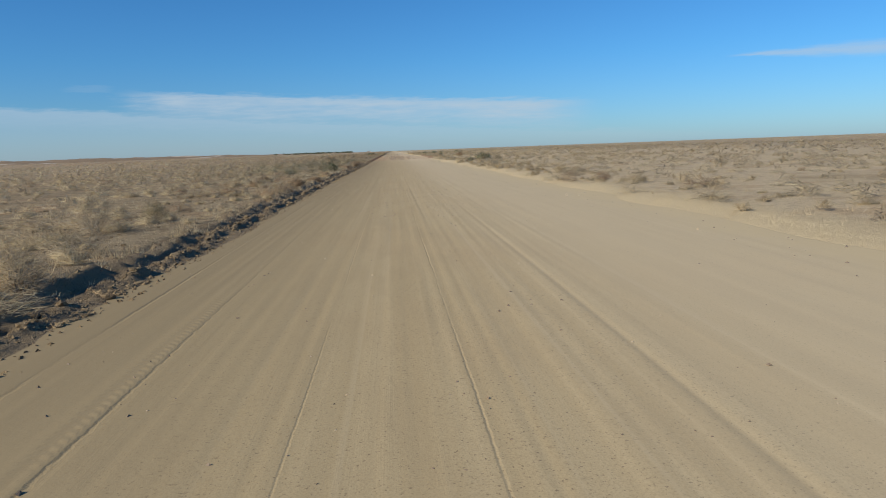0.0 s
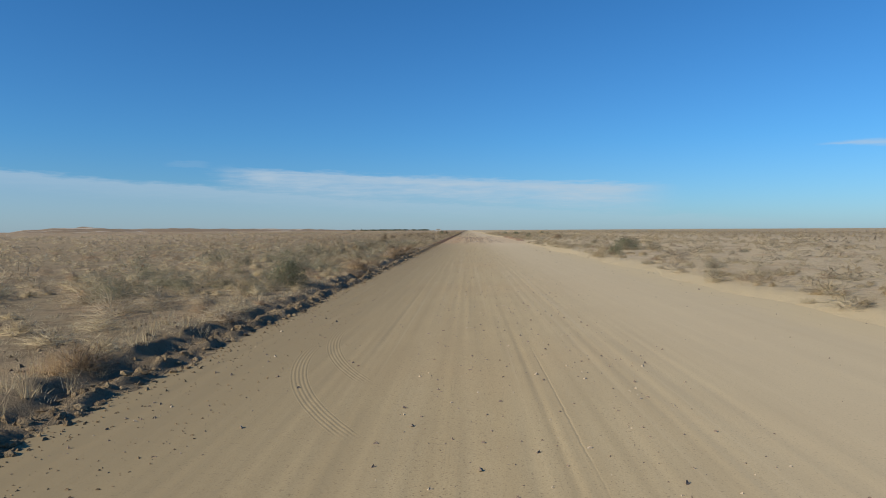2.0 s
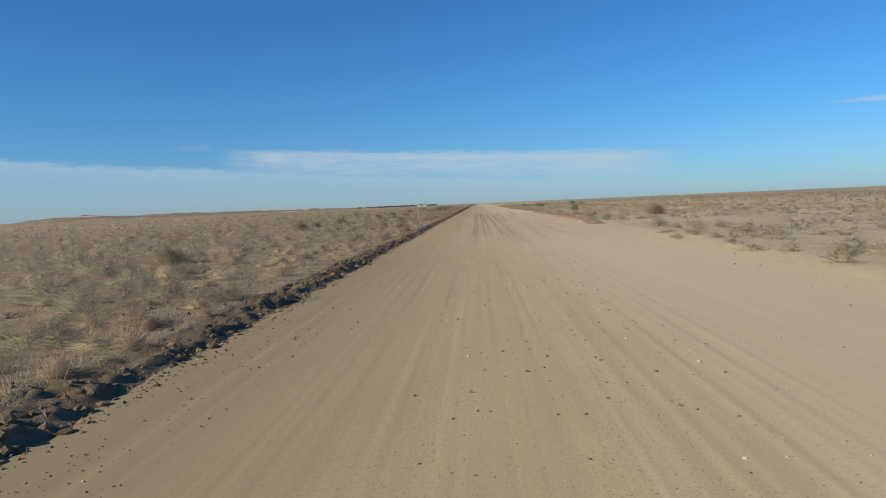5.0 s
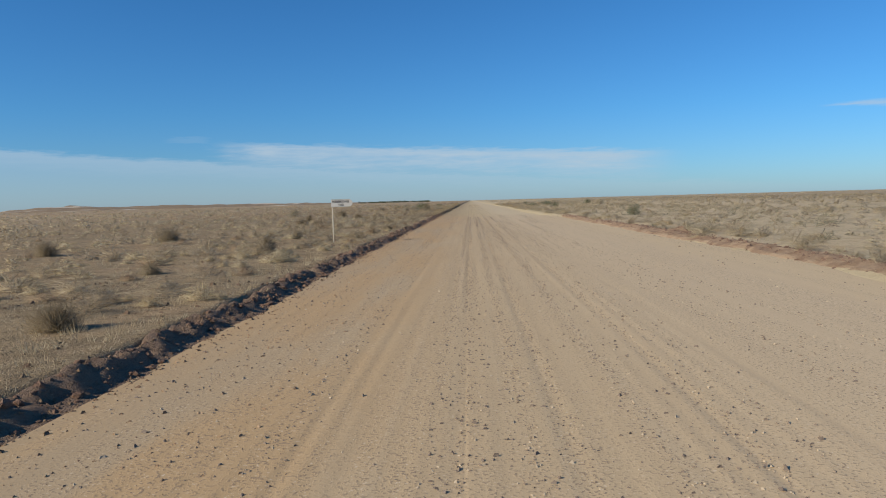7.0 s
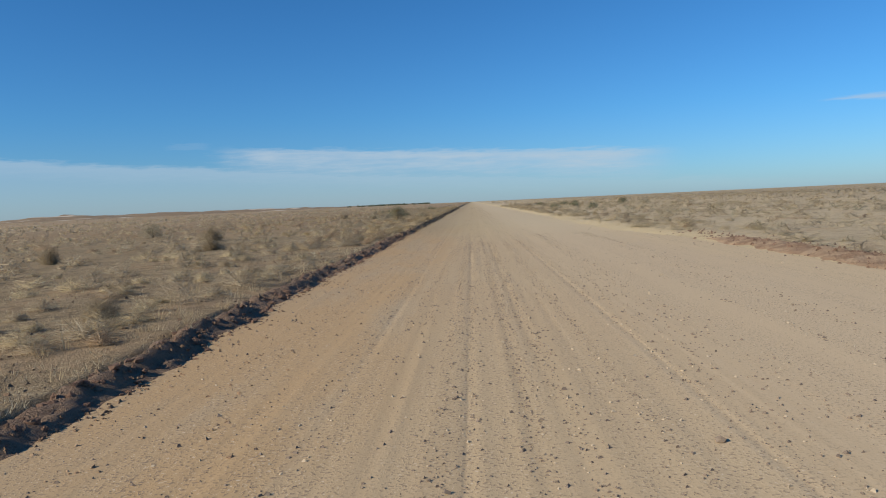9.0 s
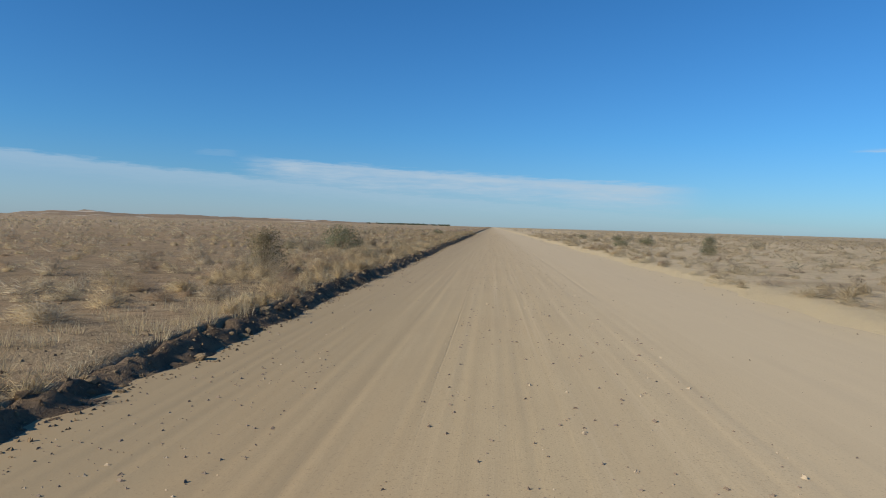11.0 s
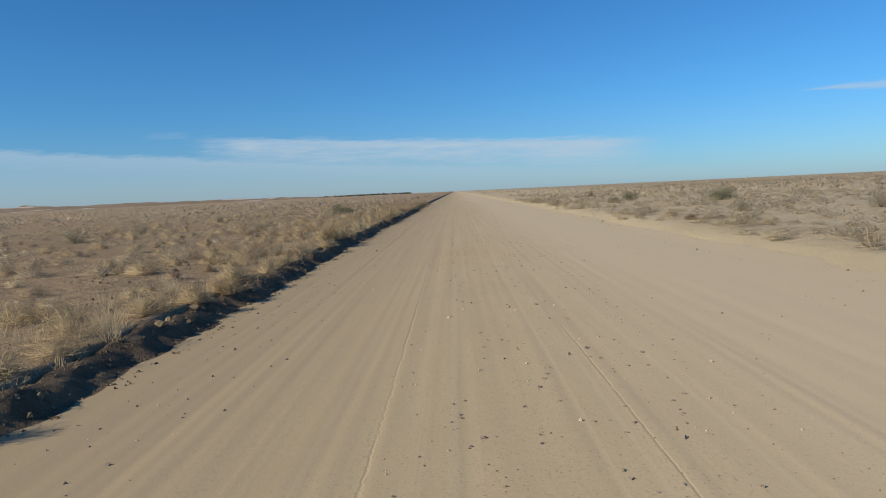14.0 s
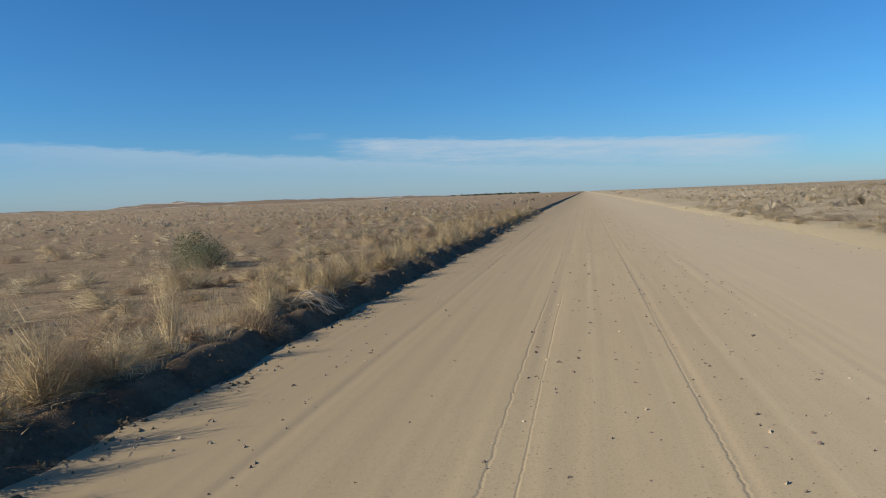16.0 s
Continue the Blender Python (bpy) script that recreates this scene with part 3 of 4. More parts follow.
# ---------------------------------------------------------------- far country
def build_far():
    """Low rises to the west, with pale scalds near their tops, and thin lines of far trees and scrub."""
    m, n = material("far_rise_soil")
    v, xyz = place(n)
    pale = n.noise(scaled(n, xyz, 0.004, 0.004, 0.10), 1.0, 4.0, 0.6)
    dark = n.noise(scaled(n, xyz, 0.02, 0.02), 1.0, 5.0, 0.7)
    col = n.mix(n.step(dark, 0.35, 0.7), (0.30, 0.215, 0.13, 1), (0.19, 0.145, 0.095, 1))
    col = n.mix(n.step(pale, 0.53, 0.60), col, (0.52, 0.45, 0.36, 1))
    finish(n, col, 0.95, dark, 0.3, 1.0)
    k = 0
    for az, wide, high, dist in ((-0.545, 0.085, 21, 3300), (-0.43, 0.10, 18, 3500), (-0.33, 0.085, 17, 3700), (-0.24, 0.06, 13, 3800), (-0.14, 0.09, 10, 4000), (-0.72, 0.07, 8, 3600)):
        us, vs = np.linspace(-1, 1, 49), np.linspace(-1, 1, 13)
        U, W = np.meshgrid(us, vs)
        shape = (1 - np.abs(U) ** 2.5) * (1 - W ** 2)
        h = high * np.clip(shape, 0, 1) ** 0.8 * (0.62 + 0.75 * fnoise(U * 5 + k * 7, W * 1.5, 51 + k)) - 1.5
        a = az + U * wide
        r = dist + W * 420
        i = np.arange(U.size).reshape(U.shape)
        f = np.stack([i[:-1, :-1], i[:-1, 1:], i[1:, 1:], i[1:, :-1]], -1).reshape(-1, 4)[:, ::-1]
        me = mesh_from("hill", np.stack([np.sin(a) * r, np.cos(a) * r + 190, h], -1).reshape(-1, 3), f, m, True)
        tagged(new("hill", me), "low far rise of dry scrub with pale bare scalds", "hill", "far rises", "structure")
        k += 1


def blob_pieces(rng, centres, rad, high, pieces, size):
    """Many small three-cornered leaf pieces in flattened mounds: verts, faces."""
    n = len(centres)
    d = rng.normal(size=(n, pieces, 3))
    d /= np.linalg.norm(d, axis=-1, keepdims=True)
    d[..., 2] = np.abs(d[..., 2])
    r = rng.uniform(0.55, 1.08, (n, pieces, 1))
    c = centres[:, None, :] + d * r * np.stack([rad, rad, high], -1)[:, None, :]
    t = rng.normal(size=(n, pieces, 3, 3)) * (size[:, None, None, None] * 0.6)
    v = (c[:, :, None, :] + t).reshape(-1, 3)
    return v, np.arange(len(v)).reshape(-1, 3)


def build_far_scrub():
    rng = np.random.default_rng(5)
    # the tree line beside the road's far end
    az = rng.uniform(-0.165, -0.045, 260)
    r = rng.uniform(2700, 3300, 260)
    keep = fnoise(az * 60, 0.5, 61) > 0.42
    az, r = az[keep], r[keep]
    c = np.stack([np.sin(az) * r, np.cos(az) * r, np.full(len(az), 2.0)], -1)
    v, f = blob_pieces(rng, c, rng.uniform(4, 11, len(az)), rng.uniform(1.5, 4.5, len(az)), 20, rng.uniform(1.5, 3, len(az)))
    tagged(new("far_trees", mesh_from("far_trees", v, f, FARWOOD)), "thin dark line of trees far off on the plain", "trees", kind="stuff")
    # low scrub that thickens to a dark line at the horizon
    n = 11000
    az = rng.uniform(-1.0, 1.0, n)
    r = 230 * np.exp(rng.uniform(0, 2.8, n))
    x, y = np.sin(az) * r, np.cos(az) * r + 190
    keep = (fnoise(x * 0.006, y * 0.006, 62) > 0.42) & ((x < -9) | (x > 14))
    x, y, r = x[keep], y[keep], r[keep]
    c = np.stack([x, y, np.full(len(x), 0.1)], -1)
    s = rng.uniform(0.35, 1.1, len(x)) * (0.7 + r / 1500)
    v, f = blob_pieces(rng, c, s * 1.6, s * 0.7, 10, s * 0.40)
    tagged(new("far_scrub", mesh_from("far_scrub", v, f, GREY)), "low grey scrub scattered far over the plain", "scrub", kind="stuff")


build_far()
build_far_scrub()


# ---------------------------------------------------------------- grass and low scrub
def blades(rng, base, high, spread, count, wide, lean=0.5):
    """Blades that rise from each base point in a loose tuft: verts, faces (one triangle a blade)."""
    n = len(base)
    a = rng.uniform(0, 2 * np.pi, (n, count))
    rr = np.sqrt(rng.uniform(0, 1, (n, count)))
    root = np.stack([np.cos(a) * rr * 0.45, np.sin(a) * rr * 0.45, np.zeros_like(a)], -1) * spread[:, None, None]
    out = a + rng.normal(0, 0.7, a.shape)
    l = high[:, None] * rng.uniform(0.5, 1.05, a.shape) * (1 - 0.35 * rr)
    tilt = np.clip(rng.normal(lean, 0.3, a.shape) * (0.4 + rr), 0, 1.4)
    tip = root + np.stack([np.cos(out) * np.sin(tilt) * l, np.sin(out) * np.sin(tilt) * l, np.cos(tilt) * l], -1)
    b = rng.uniform(0, 2 * np.pi, a.shape)
    half = np.stack([np.cos(b), np.sin(b), np.zeros_like(b)], -1) * (wide[:, None, None] * 0.5)
    root[..., 2] -= 0.02
    v = np.stack([root - half, root + half, tip], 2) + base[:, None, None, :]
    v = v.reshape(-1, 3)
    return v, np.arange(len(v)).reshape(-1, 3)


def dome(rng, base, high, rad, count, wide):
    """Rounded twiggy tussocks: twigs fan out from the middle to a dome."""
    n = len(base)
    d = rng.normal(size=(n, count, 3))
    d[..., 2] = np.abs(d[..., 2]) * 0.9 + 0.12
    d /= np.linalg.norm(d, axis=-1, keepdims=True)
    size = np.stack([rad, rad, high], -1)[:, None, :] * rng.uniform(0.75, 1.2, (n, 1, 3))
    r = rng.uniform(0.5, 1.1, (n, count, 1))
    tip = d * r * size
    bent = d + rng.normal(size=(n, count, 3)) * 0.22
    mid = bent * (r * rng.uniform(0.30, 0.80, (n, count, 1))) * size
    mid[..., 2] = np.abs(mid[..., 2])
    side = rng.normal(size=(n, count, 3))
    side /= np.linalg.norm(side, axis=-1, keepdims=True)
    half = side * (wide[:, None, None] * 0.5)
    v = (np.stack([mid - half, mid + half, tip], 2) + base[:, None, None, :]).reshape(-1, 3)
    return v, np.arange(len(v)).reshape(-1, 3)


def tuft(rng, base, high, rad, count, wide, steep=1.0, inner=0.22):
    """Feathery dry tussocks: thin straight blades that fan out to a lumpy dome: verts, faces, normals."""
    n = len(base)
    d = rng.normal(size=(n, count, 3))
    d[..., 2] = np.abs(d[..., 2]) * steep + 0.08
    d /= np.linalg.norm(d, axis=-1, keepdims=True)
    size = np.stack([rad, rad, high], -1)[:, None, :] * rng.uniform(0.8, 1.2, (n, 1, 3))
    lump = 1 + 0.25 * np.sin(d[..., 0:1] * 5 + rng.uniform(0, 6, (n, 1, 1))) * np.cos(d[..., 1:2] * 5 + rng.uniform(0, 6, (n, 1, 1)))
    tip = d * size * lump * np.clip(1.15 - np.abs(rng.normal(0, 0.28, (n, count, 1))), 0.25, 1.25)
    foot = (tip + 0.30 * size * rng.normal(size=d.shape)) * rng.uniform(inner, 0.70 + 0.36 * inner, (n, count, 1)) * np.array([0.85, 0.85, 1.0])
    foot[..., 2] = np.abs(foot[..., 2])
    side = np.cross(tip - foot, rng.normal(size=d.shape))
    side *= wide[:, None, None] * rng.uniform(0.3, 0.75, (n, count, 1)) / (np.linalg.norm(side, axis=-1, keepdims=True) + 1e-9)
    a, b = foot - side, foot + side
    m = d * np.array([1, 1, 0.8]) + 0.40 * rng.normal(size=d.shape) + np.array([0, 0, 0.30])
    m /= np.linalg.norm(m, axis=-1, keepdims=True)
    flip = (np.cross(b - a, tip - a) * m).sum(-1, keepdims=True) < 0
    v = np.stack([np.where(flip, b, a), np.where(flip, a, b), tip], 2)
    v[..., 2] = np.maximum(v[..., 2], 0.004)
    return (v + base[:, None, None, :]).reshape(-1, 3), np.arange(v.size // 3).reshape(-1, 3), np.repeat(m.reshape(-1, 3), 3, 0)


def spots(rng, x0, x1, y0, y1, per_m2, patch=0.0, seed=70, scale=0.35, close=0.45):
    """Random places on the plain, thinned by patches."""
    n = int((x1 - x0) * (y1 - y0) * per_m2)
    x, y = rng.uniform(x0, x1, n), rng.uniform(y0, y1, n)
    keep = fnoise(x * scale, y * scale, seed) > patch
    keep &= np.where(x < 2, left_edge(y) - x > close, x - right_edge(y) > rng.uniform(0.2, 1.8, n))
    x, y = x[keep], y[keep]
    return np.stack([x, y, surface_z(x, y)], -1)


def stuff(name, chunks, mat, label, category):
    vs, fs, ns, o = [], [], [], 0
    for c in chunks:
        vs.append(c[0]), fs.append(c[1] + o)
        o += len(c[0])
        if len(c) == 3:
            ns.append(c[2])
        elif len(chunks[0]) == 3:
            q = c[0].reshape(-1, 3, 3)
            g = np.cross(q[:, 1] - q[:, 0], q[:, 2] - q[:, 0])
            ns.append(np.repeat(g / (np.linalg.norm(g, axis=-1, keepdims=True) + 1e-9), 3, 0))
    me = mesh_from(name, np.concatenate(vs), np.concatenate(fs), mat, normals=np.concatenate(ns) if ns else None)
    return tagged(new(name, me), label, category, kind="stuff")


def U(rng, a, b, p):
    return rng.uniform(a, b, len(p))


def build_grass():
    rng = np.random.default_rng(7)
    grey, straw, gold, rust, green = [], [], [], [], []

    def grass(out, rows, seed, high, spread, lean, scale=0.35, close=0.75):
        for x0, x1, y0, y1, den, thr, cnt, w in rows:
            p = spots(rng, x0, x1, y0, y1, den, thr, seed, scale, close)
            out.append(blades(rng, p, U(rng, *high, p), U(rng, *spread, p), cnt, U(rng, w * 0.7, w * 1.5, p), lean))

    def mounds(out, rows, seed, rad, flat, steep=0.9):
        for x0, x1, y0, y1, den, thr in rows:
            p = spots(rng, x0, x1, y0, y1, den * 0.72, thr, seed)
            off = min(abs(x0), abs(x1))
            cnt, w = (345, 0.007) if off < 8.8 else (180, 0.011) if off < 13 else (62, 0.022) if off < 39 else (18, 0.085)
            r = (0.86 + 1.0 * fnoise(p[:, 0] * 0.2, p[:, 1] * 0.2, seed + 40)) * (rad[0] + (rad[1] - rad[0]) * U(rng, 0, 1, p) ** 1.5) * (1.6 if off > 39 else 1.0)
            out.insert(0, tuft(rng, p, r * U(rng, *flat, p), r, cnt, U(rng, w * 0.8, w * 1.3, p), steep, 0.30 if off < 13 else 0.48))

    # west of the road: an even grey straw cover at first, then open ground with tussocks, then golden grass on the bank
    grass(straw, ((-5.5, -4.5, -4, 440, 3.0, 0.25, 14, 0.007), (-9, -4.9, -4, 150, 7.0, 0.26, 14, 0.009), (-18, -9, -4, 150, 4.0, 0.28, 9, 0.018), (-9, -4.8, 150, 245, 7.0, 0.34, 12, 0.009), (-16, -9, 150, 245, 3.0, 0.36, 9, 0.017), (-9, -4.8, 245, 440, 5.0, 0.34, 12, 0.009), (-18, -9, 245, 440, 2.0, 0.34, 9, 0.018)), 71, (0.05, 0.18), (0.15, 0.45), 0.9, close=0.32)
    mounds(straw, ((-9, -5.2, -4, 150, 0.62, 0.32), (-14, -9, -4, 150, 0.65, 0.32), (-9, -5.0, 150, 250, 0.42, 0.38), (-14, -9, 150, 250, 0.42, 0.38), (-9, -4.9, 245, 440, 0.32, 0.38), (-14, -9, 245, 440, 0.36, 0.38),
                   (-40, -14, 0, 150, 0.34, 0.35), (-40, -14, 150, 480, 0.20, 0.40), (-160, -40, 40, 660, 0.05, 0.40)), 78, (0.15, 0.44), (0.5, 0.9))
    mounds(grey, ((-9, -5.2, -4, 150, 0.20, 0.38), (-14, -9, -4, 150, 0.30, 0.36), (-9, -5.0, 150, 250, 0.42, 0.40), (-14, -9, 150, 250, 0.42, 0.40), (-9, -5.0, 245, 440, 0.18, 0.42), (-14, -9, 245, 440, 0.24, 0.42),
                  (-40, -14, 0, 150, 0.18, 0.38), (-40, -14, 150, 245, 0.25, 0.41), (-40, -14, 245, 480, 0.16, 0.42), (-160, -40, 40, 660, 0.045, 0.40)), 72, (0.20, 0.62), (0.6, 1.05))
    mounds(rust, ((-9, -5.2, -4, 240, 0.10, 0.44), (-6.4, -5.0, 20, 145, 0.40, 0.42), (-9, -5.0, 240, 440, 0.42, 0.42), (-34, -9, 0, 480, 0.06, 0.44),
                  (9.0, 14, 0, 440, 0.07, 0.46), (14, 42, 0, 500, 0.03, 0.46)), 73, (0.16, 0.50), (0.55, 0.95))
    mounds(green, ((-8.5, -5.4, 66, 135, 0.40, 0.40), (-14, -8.6, 64, 140, 0.32, 0.42), (-30, -14, 60, 150, 0.08, 0.43), (-9, -5.4, 284, 312, 0.16, 0.44), (14, 34, 100, 420, 0.04, 0.46)), 80, (0.28, 0.72), (0.65, 1.1))
    # golden fringe on the western bank, and on the eastern verge
    grass(gold, ((-6.4, -4.9, -4, 150, 3.2, 0.38, 18, 0.007), (-6.8, -4.8, 150, 250, 1.6, 0.42, 16, 0.007), (-6.6, -4.7, 250, 300, 5.0, 0.36, 20, 0.007), (-10.5, -6.6, 284, 312, 2.4, 0.34, 26, 0.008), (-6.9, -4.7, 300, 440, 4.5, 0.36, 20, 0.007)), 74, (0.20, 0.56), (0.12, 0.30), 0.45, 0.5, 0.34)
    grass(gold, ((-5.5, -4.7, 252, 300, 2.0, 0.44, 40, 0.006), (-5.5, -4.7, 300, 340, 1.8, 0.46, 40, 0.006), (-5.6, -4.7, 354, 440, 3.6, 0.42, 44, 0.006)), 82, (0.22, 0.72), (0.14, 0.40), 0.5, 0.8, 0.34)
    # tall upright clumps on the brow of the bank
    for y0, y1, per_m, low, tall in ((252, 300, 1.2, 0.20, 0.46), (300, 354, 1.2, 0.16, 0.38), (354, 440, 2.2, 0.22, 0.80)):
        y = rng.uniform(y0, y1, int((y1 - y0) * per_m))
        y = y[fnoise(y * 0.35, 0.5, 85) > 0.36]
        x = left_edge(y) - rng.uniform(0.36, 1.0, len(y))
        p = np.stack([x, y, surface_z(x, y)], -1)
        gold.insert(0, tuft(rng, p, U(rng, low, tall, p), U(rng, 0.20, 0.50, p), 340, U(rng, 0.006, 0.009, p), 1.1, 0.12))
    grass(gold, ((8, 13, -4, 440, 2.2, 0.36, 12, 0.009),), 75, (0.08, 0.26), (0.12, 0.34), 0.8)
    mounds(gold, ((9, 14, -4, 440, 0.26, 0.42), (14, 42, 0, 520, 0.14, 0.42), (42, 160, 40, 660, 0.04, 0.40), (-8.5, -5.0, 250, 440, 0.95, 0.36), (-24, -7.2, 255, 460, 0.13, 0.42)), 79, (0.14, 0.46), (0.6, 1.05), 1.3)
    # east: grey straw cover
    mounds(straw, ((8.8, 14, -4, 440, 0.36, 0.41), (14, 42, 0, 520, 0.26, 0.40), (42, 160, 40, 660, 0.05, 0.40)), 76, (0.20, 0.66), (0.4, 0.75))
    mounds(grey, ((9.5, 14, 0, 440, 0.16, 0.45), (14, 42, 0, 520, 0.11, 0.44), (42, 160, 40, 660, 0.04, 0.40)), 77, (0.20, 0.60), (0.6, 1.05))
    stuff("dry_grass", straw, STRAW, "short dry straw-coloured grass in loose patches", "grass")
    stuff("green_scrub", green, SALT, "low grey-green bushes thick behind the bank", "scrub")
    stuff("golden_grass", gold, GOLD, "taller golden dry grass along the road's verges", "grass")
    stuff("grey_scrub", grey, GREY, "rounded grey twiggy tussocks over the plain", "scrub")
    stuff("rusty_scrub", rust, RUST, "low rust-brown dead scrub over the plain", "scrub")


build_grass()


# ---------------------------------------------------------------- shrubs that stand out, each a thing
def stem_mesh(rng, high, rad, count, thick):
    """Crooked stems from the root to the crown, as tapered three-sided tubes."""
    vs, fs = [], []
    for k in range(count):
        a, out = rng.uniform(0, 2 * np.pi), rng.uniform(0.2, 0.9)
        pts = [np.array([0.0, 0.0, -0.05])]
        for s in range(1, 5):
            t = s / 4
            pts.append(np.array([math.cos(a) * rad * out * t ** 1.2, math.sin(a) * rad * out * t ** 1.2, high * (0.95 - 0.35 * out) * t]) + rng.normal(0, 0.035 * rad, 3))
        o = len(vs) - 3 if k else 0
        for s, q in enumerate(pts):
            if s == 0 and k:
                continue
            w = thick * (1 - 0.2 * s)
            for j in range(3):
                vs.append(q + np.array([math.cos(j * 2.094), math.sin(j * 2.094), 0]) * w)
        for s in range(4):
            for j in range(3):
                i0, i1 = (o if s else 0) + s * 3 + j, (o if s else 0) + s * 3 + (j + 1) % 3
                j0, j1 = o + s * 3 + 3 + j, o + s * 3 + 3 + (j + 1) % 3
                fs += [(i0, i1, j1), (i0, j1, j0)]
    return np.array(vs), np.array(fs)


def leaf_mesh(rng, clumps, per, size, tall=1.0):
    """Leaves in clumps about a broken dome of radius 0.5 and height 1: two triangles a leaf."""
    d = rng.normal(size=(clumps, 3))
    d[:, 2] = np.abs(d[:, 2]) * tall + 0.15
    d /= np.linalg.norm(d, axis=-1, keepdims=True)
    c = d * rng.uniform(0.5, 1.0, (clumps, 1)) * np.array([0.5, 0.5, 0.92])
    p = c[:, None, :] + rng.normal(size=(clumps, per, 3)) * np.array([0.085, 0.085, 0.11])
    p = p.reshape(-1, 3)
    far = np.linalg.norm(p / np.array([0.5, 0.5, 0.95]), axis=-1, keepdims=True)
    p *= np.minimum(1.0, 1.03 / far)
    p[:, 2] = np.abs(p[:, 2]) + 0.02
    n = len(p)
    u = rng.normal(size=(n, 3))
    u[:, 2] += 0.8
    u /= np.linalg.norm(u, axis=-1, keepdims=True)
    w = np.cross(u, rng.normal(size=(n, 3)))
    w /= np.linalg.norm(w, axis=-1, keepdims=True)
    s = size * rng.uniform(0.6, 1.3, (n, 1))
    out = (p - np.repeat(c, per, 0) * 0.75) * np.array([1, 1, 0.8]) + 0.05 * rng.normal(size=(n, 3)) + np.array([0, 0, 0.03])
    out /= np.linalg.norm(out, axis=-1, keepdims=True)
    w = np.where((np.cross(u, w) * out).sum(-1, keepdims=True) < 0, w, -w)
    v = np.stack([p - u * s, p + w * s * 0.42, p + u * s, p - w * s * 0.42], 1).reshape(-1, 3)
    return v, np.arange(len(v)).reshape(-1, 4), np.repeat(out, 4, 0)


def make_shrub(kind, seed):
    rng = np.random.default_rng(seed)
    root = new({"l": "green_shrub", "s": "saltbush", "g": "grey_tussock", "r": "dead_shrub", "t": "tall_shrub"}[kind])
    v, f = stem_mesh(rng, 0.9, 0.5, 14 if kind in "lst" else 9, 0.008)
    new("stem_base", mesh_from("stem_base", v, f, TWIG)).parent = root
    z = np.zeros((1, 3))
    if kind in "gr":
        v, f, m = tuft(rng, z, np.array([0.92]), np.array([0.46]), 1900, np.array([0.0068]), 0.8)
        new("foliage", mesh_from("foliage", v, f, BUSH if kind == "g" else DRY_BUSH, normals=m)).parent = root
        v, f = dome(rng, z, np.array([0.98]), np.array([0.5]), 420, np.array([0.005]))
        new("twig_crown", mesh_from("twig_crown", v, f, BUSH if kind == "g" else DRY_BUSH)).parent = root
    else:
        v, f = dome(rng, z, np.array([0.85]), np.array([0.44]), 600, np.array([0.007]))
        new("twig_crown", mesh_from("twig_crown", v, f, GREY)).parent = root
        many = {"l": (90, 40, 0.020), "s": (70, 36, 0.017), "t": (90, 40, 0.017)}[kind]
        v, f, m = leaf_mesh(rng, *many, tall=1.0 if kind != "t" else 1.6)
        new("foliage", mesh_from("foliage", v, f, {"l": LEAF, "s": SALT, "t": OLIVE}[kind], normals=m)).parent = root
    return root


SHRUB_WORDS = {
    "l": ("dense green-grey shrub standing on the dry plain", "shrub"),
    "s": ("pale grey-green saltbush on dry sandy ground", "shrub"),
    "g": ("rounded grey twiggy tussock on bare sandy soil", "shrub"),
    "r": ("dead rust-brown twiggy shrub near the road's edge", "shrub"),
    "t": ("tall sparse olive-brown shrub beside the earth bank", "shrub"),
}
# x, y, height, width
GREEN = ((-6.3, 69.6, 1.0, 1.4), (14.6, 111.0, 1.35, 2.9), (16.4, 234.0, 1.3, 1.7), (-10.2, 302.6, 1.75, 3.0), (19.0, 319.3, 1.20, 1.8), (16.0, 344.0, 1.05, 2.2), (21.0, 352.0, 1.3, 2.5), (34.4, 368.6, 1.5, 2.6),
         (23.9, 389.8, 1.2, 2.5), (-11.1, 392.0, 1.10, 1.5), (-10.2, 391.2, 0.75, 1.5), (19.1, 403.3, 1.15, 1.9), (11.1, 99.7, 0.8, 1.6))
SALTBUSH = ((9.6, 74.3, 0.52, 0.8), (-8.0, 76.4, 0.90, 2.0), (11.7, 80.2, 0.54, 1.1), (-8.5, 87.4, 0.7, 1.4), (-11.5, 96.0, 0.95, 2.5), (16.8, 110.1, 0.9, 1.9), (-10.9, 120.0, 1.1, 3.0), (-26.9, 266.6, 1.3, 2.3),
            (-11.2, 297.5, 1.05, 2.6), (-13.1, 300.6, 0.8, 1.2), (-20.1, 349.8, 0.85, 1.7), (34.9, 350.8, 1.4, 2.4), (-19.9, 362.5, 0.9, 1.6), (-11.0, 364.9, 0.6, 0.9), (23.0, 365.2, 1.0, 2.0), (16.2, 367.0, 0.8, 1.5),
            (-19.6, 369.3, 0.8, 1.4), (-20.1, 384.8, 0.7, 1.0), (27.9, 399.4, 1.4, 2.6), (17.2, 141.1, 0.9, 1.6), (12.1, 164.0, 0.8, 1.3))
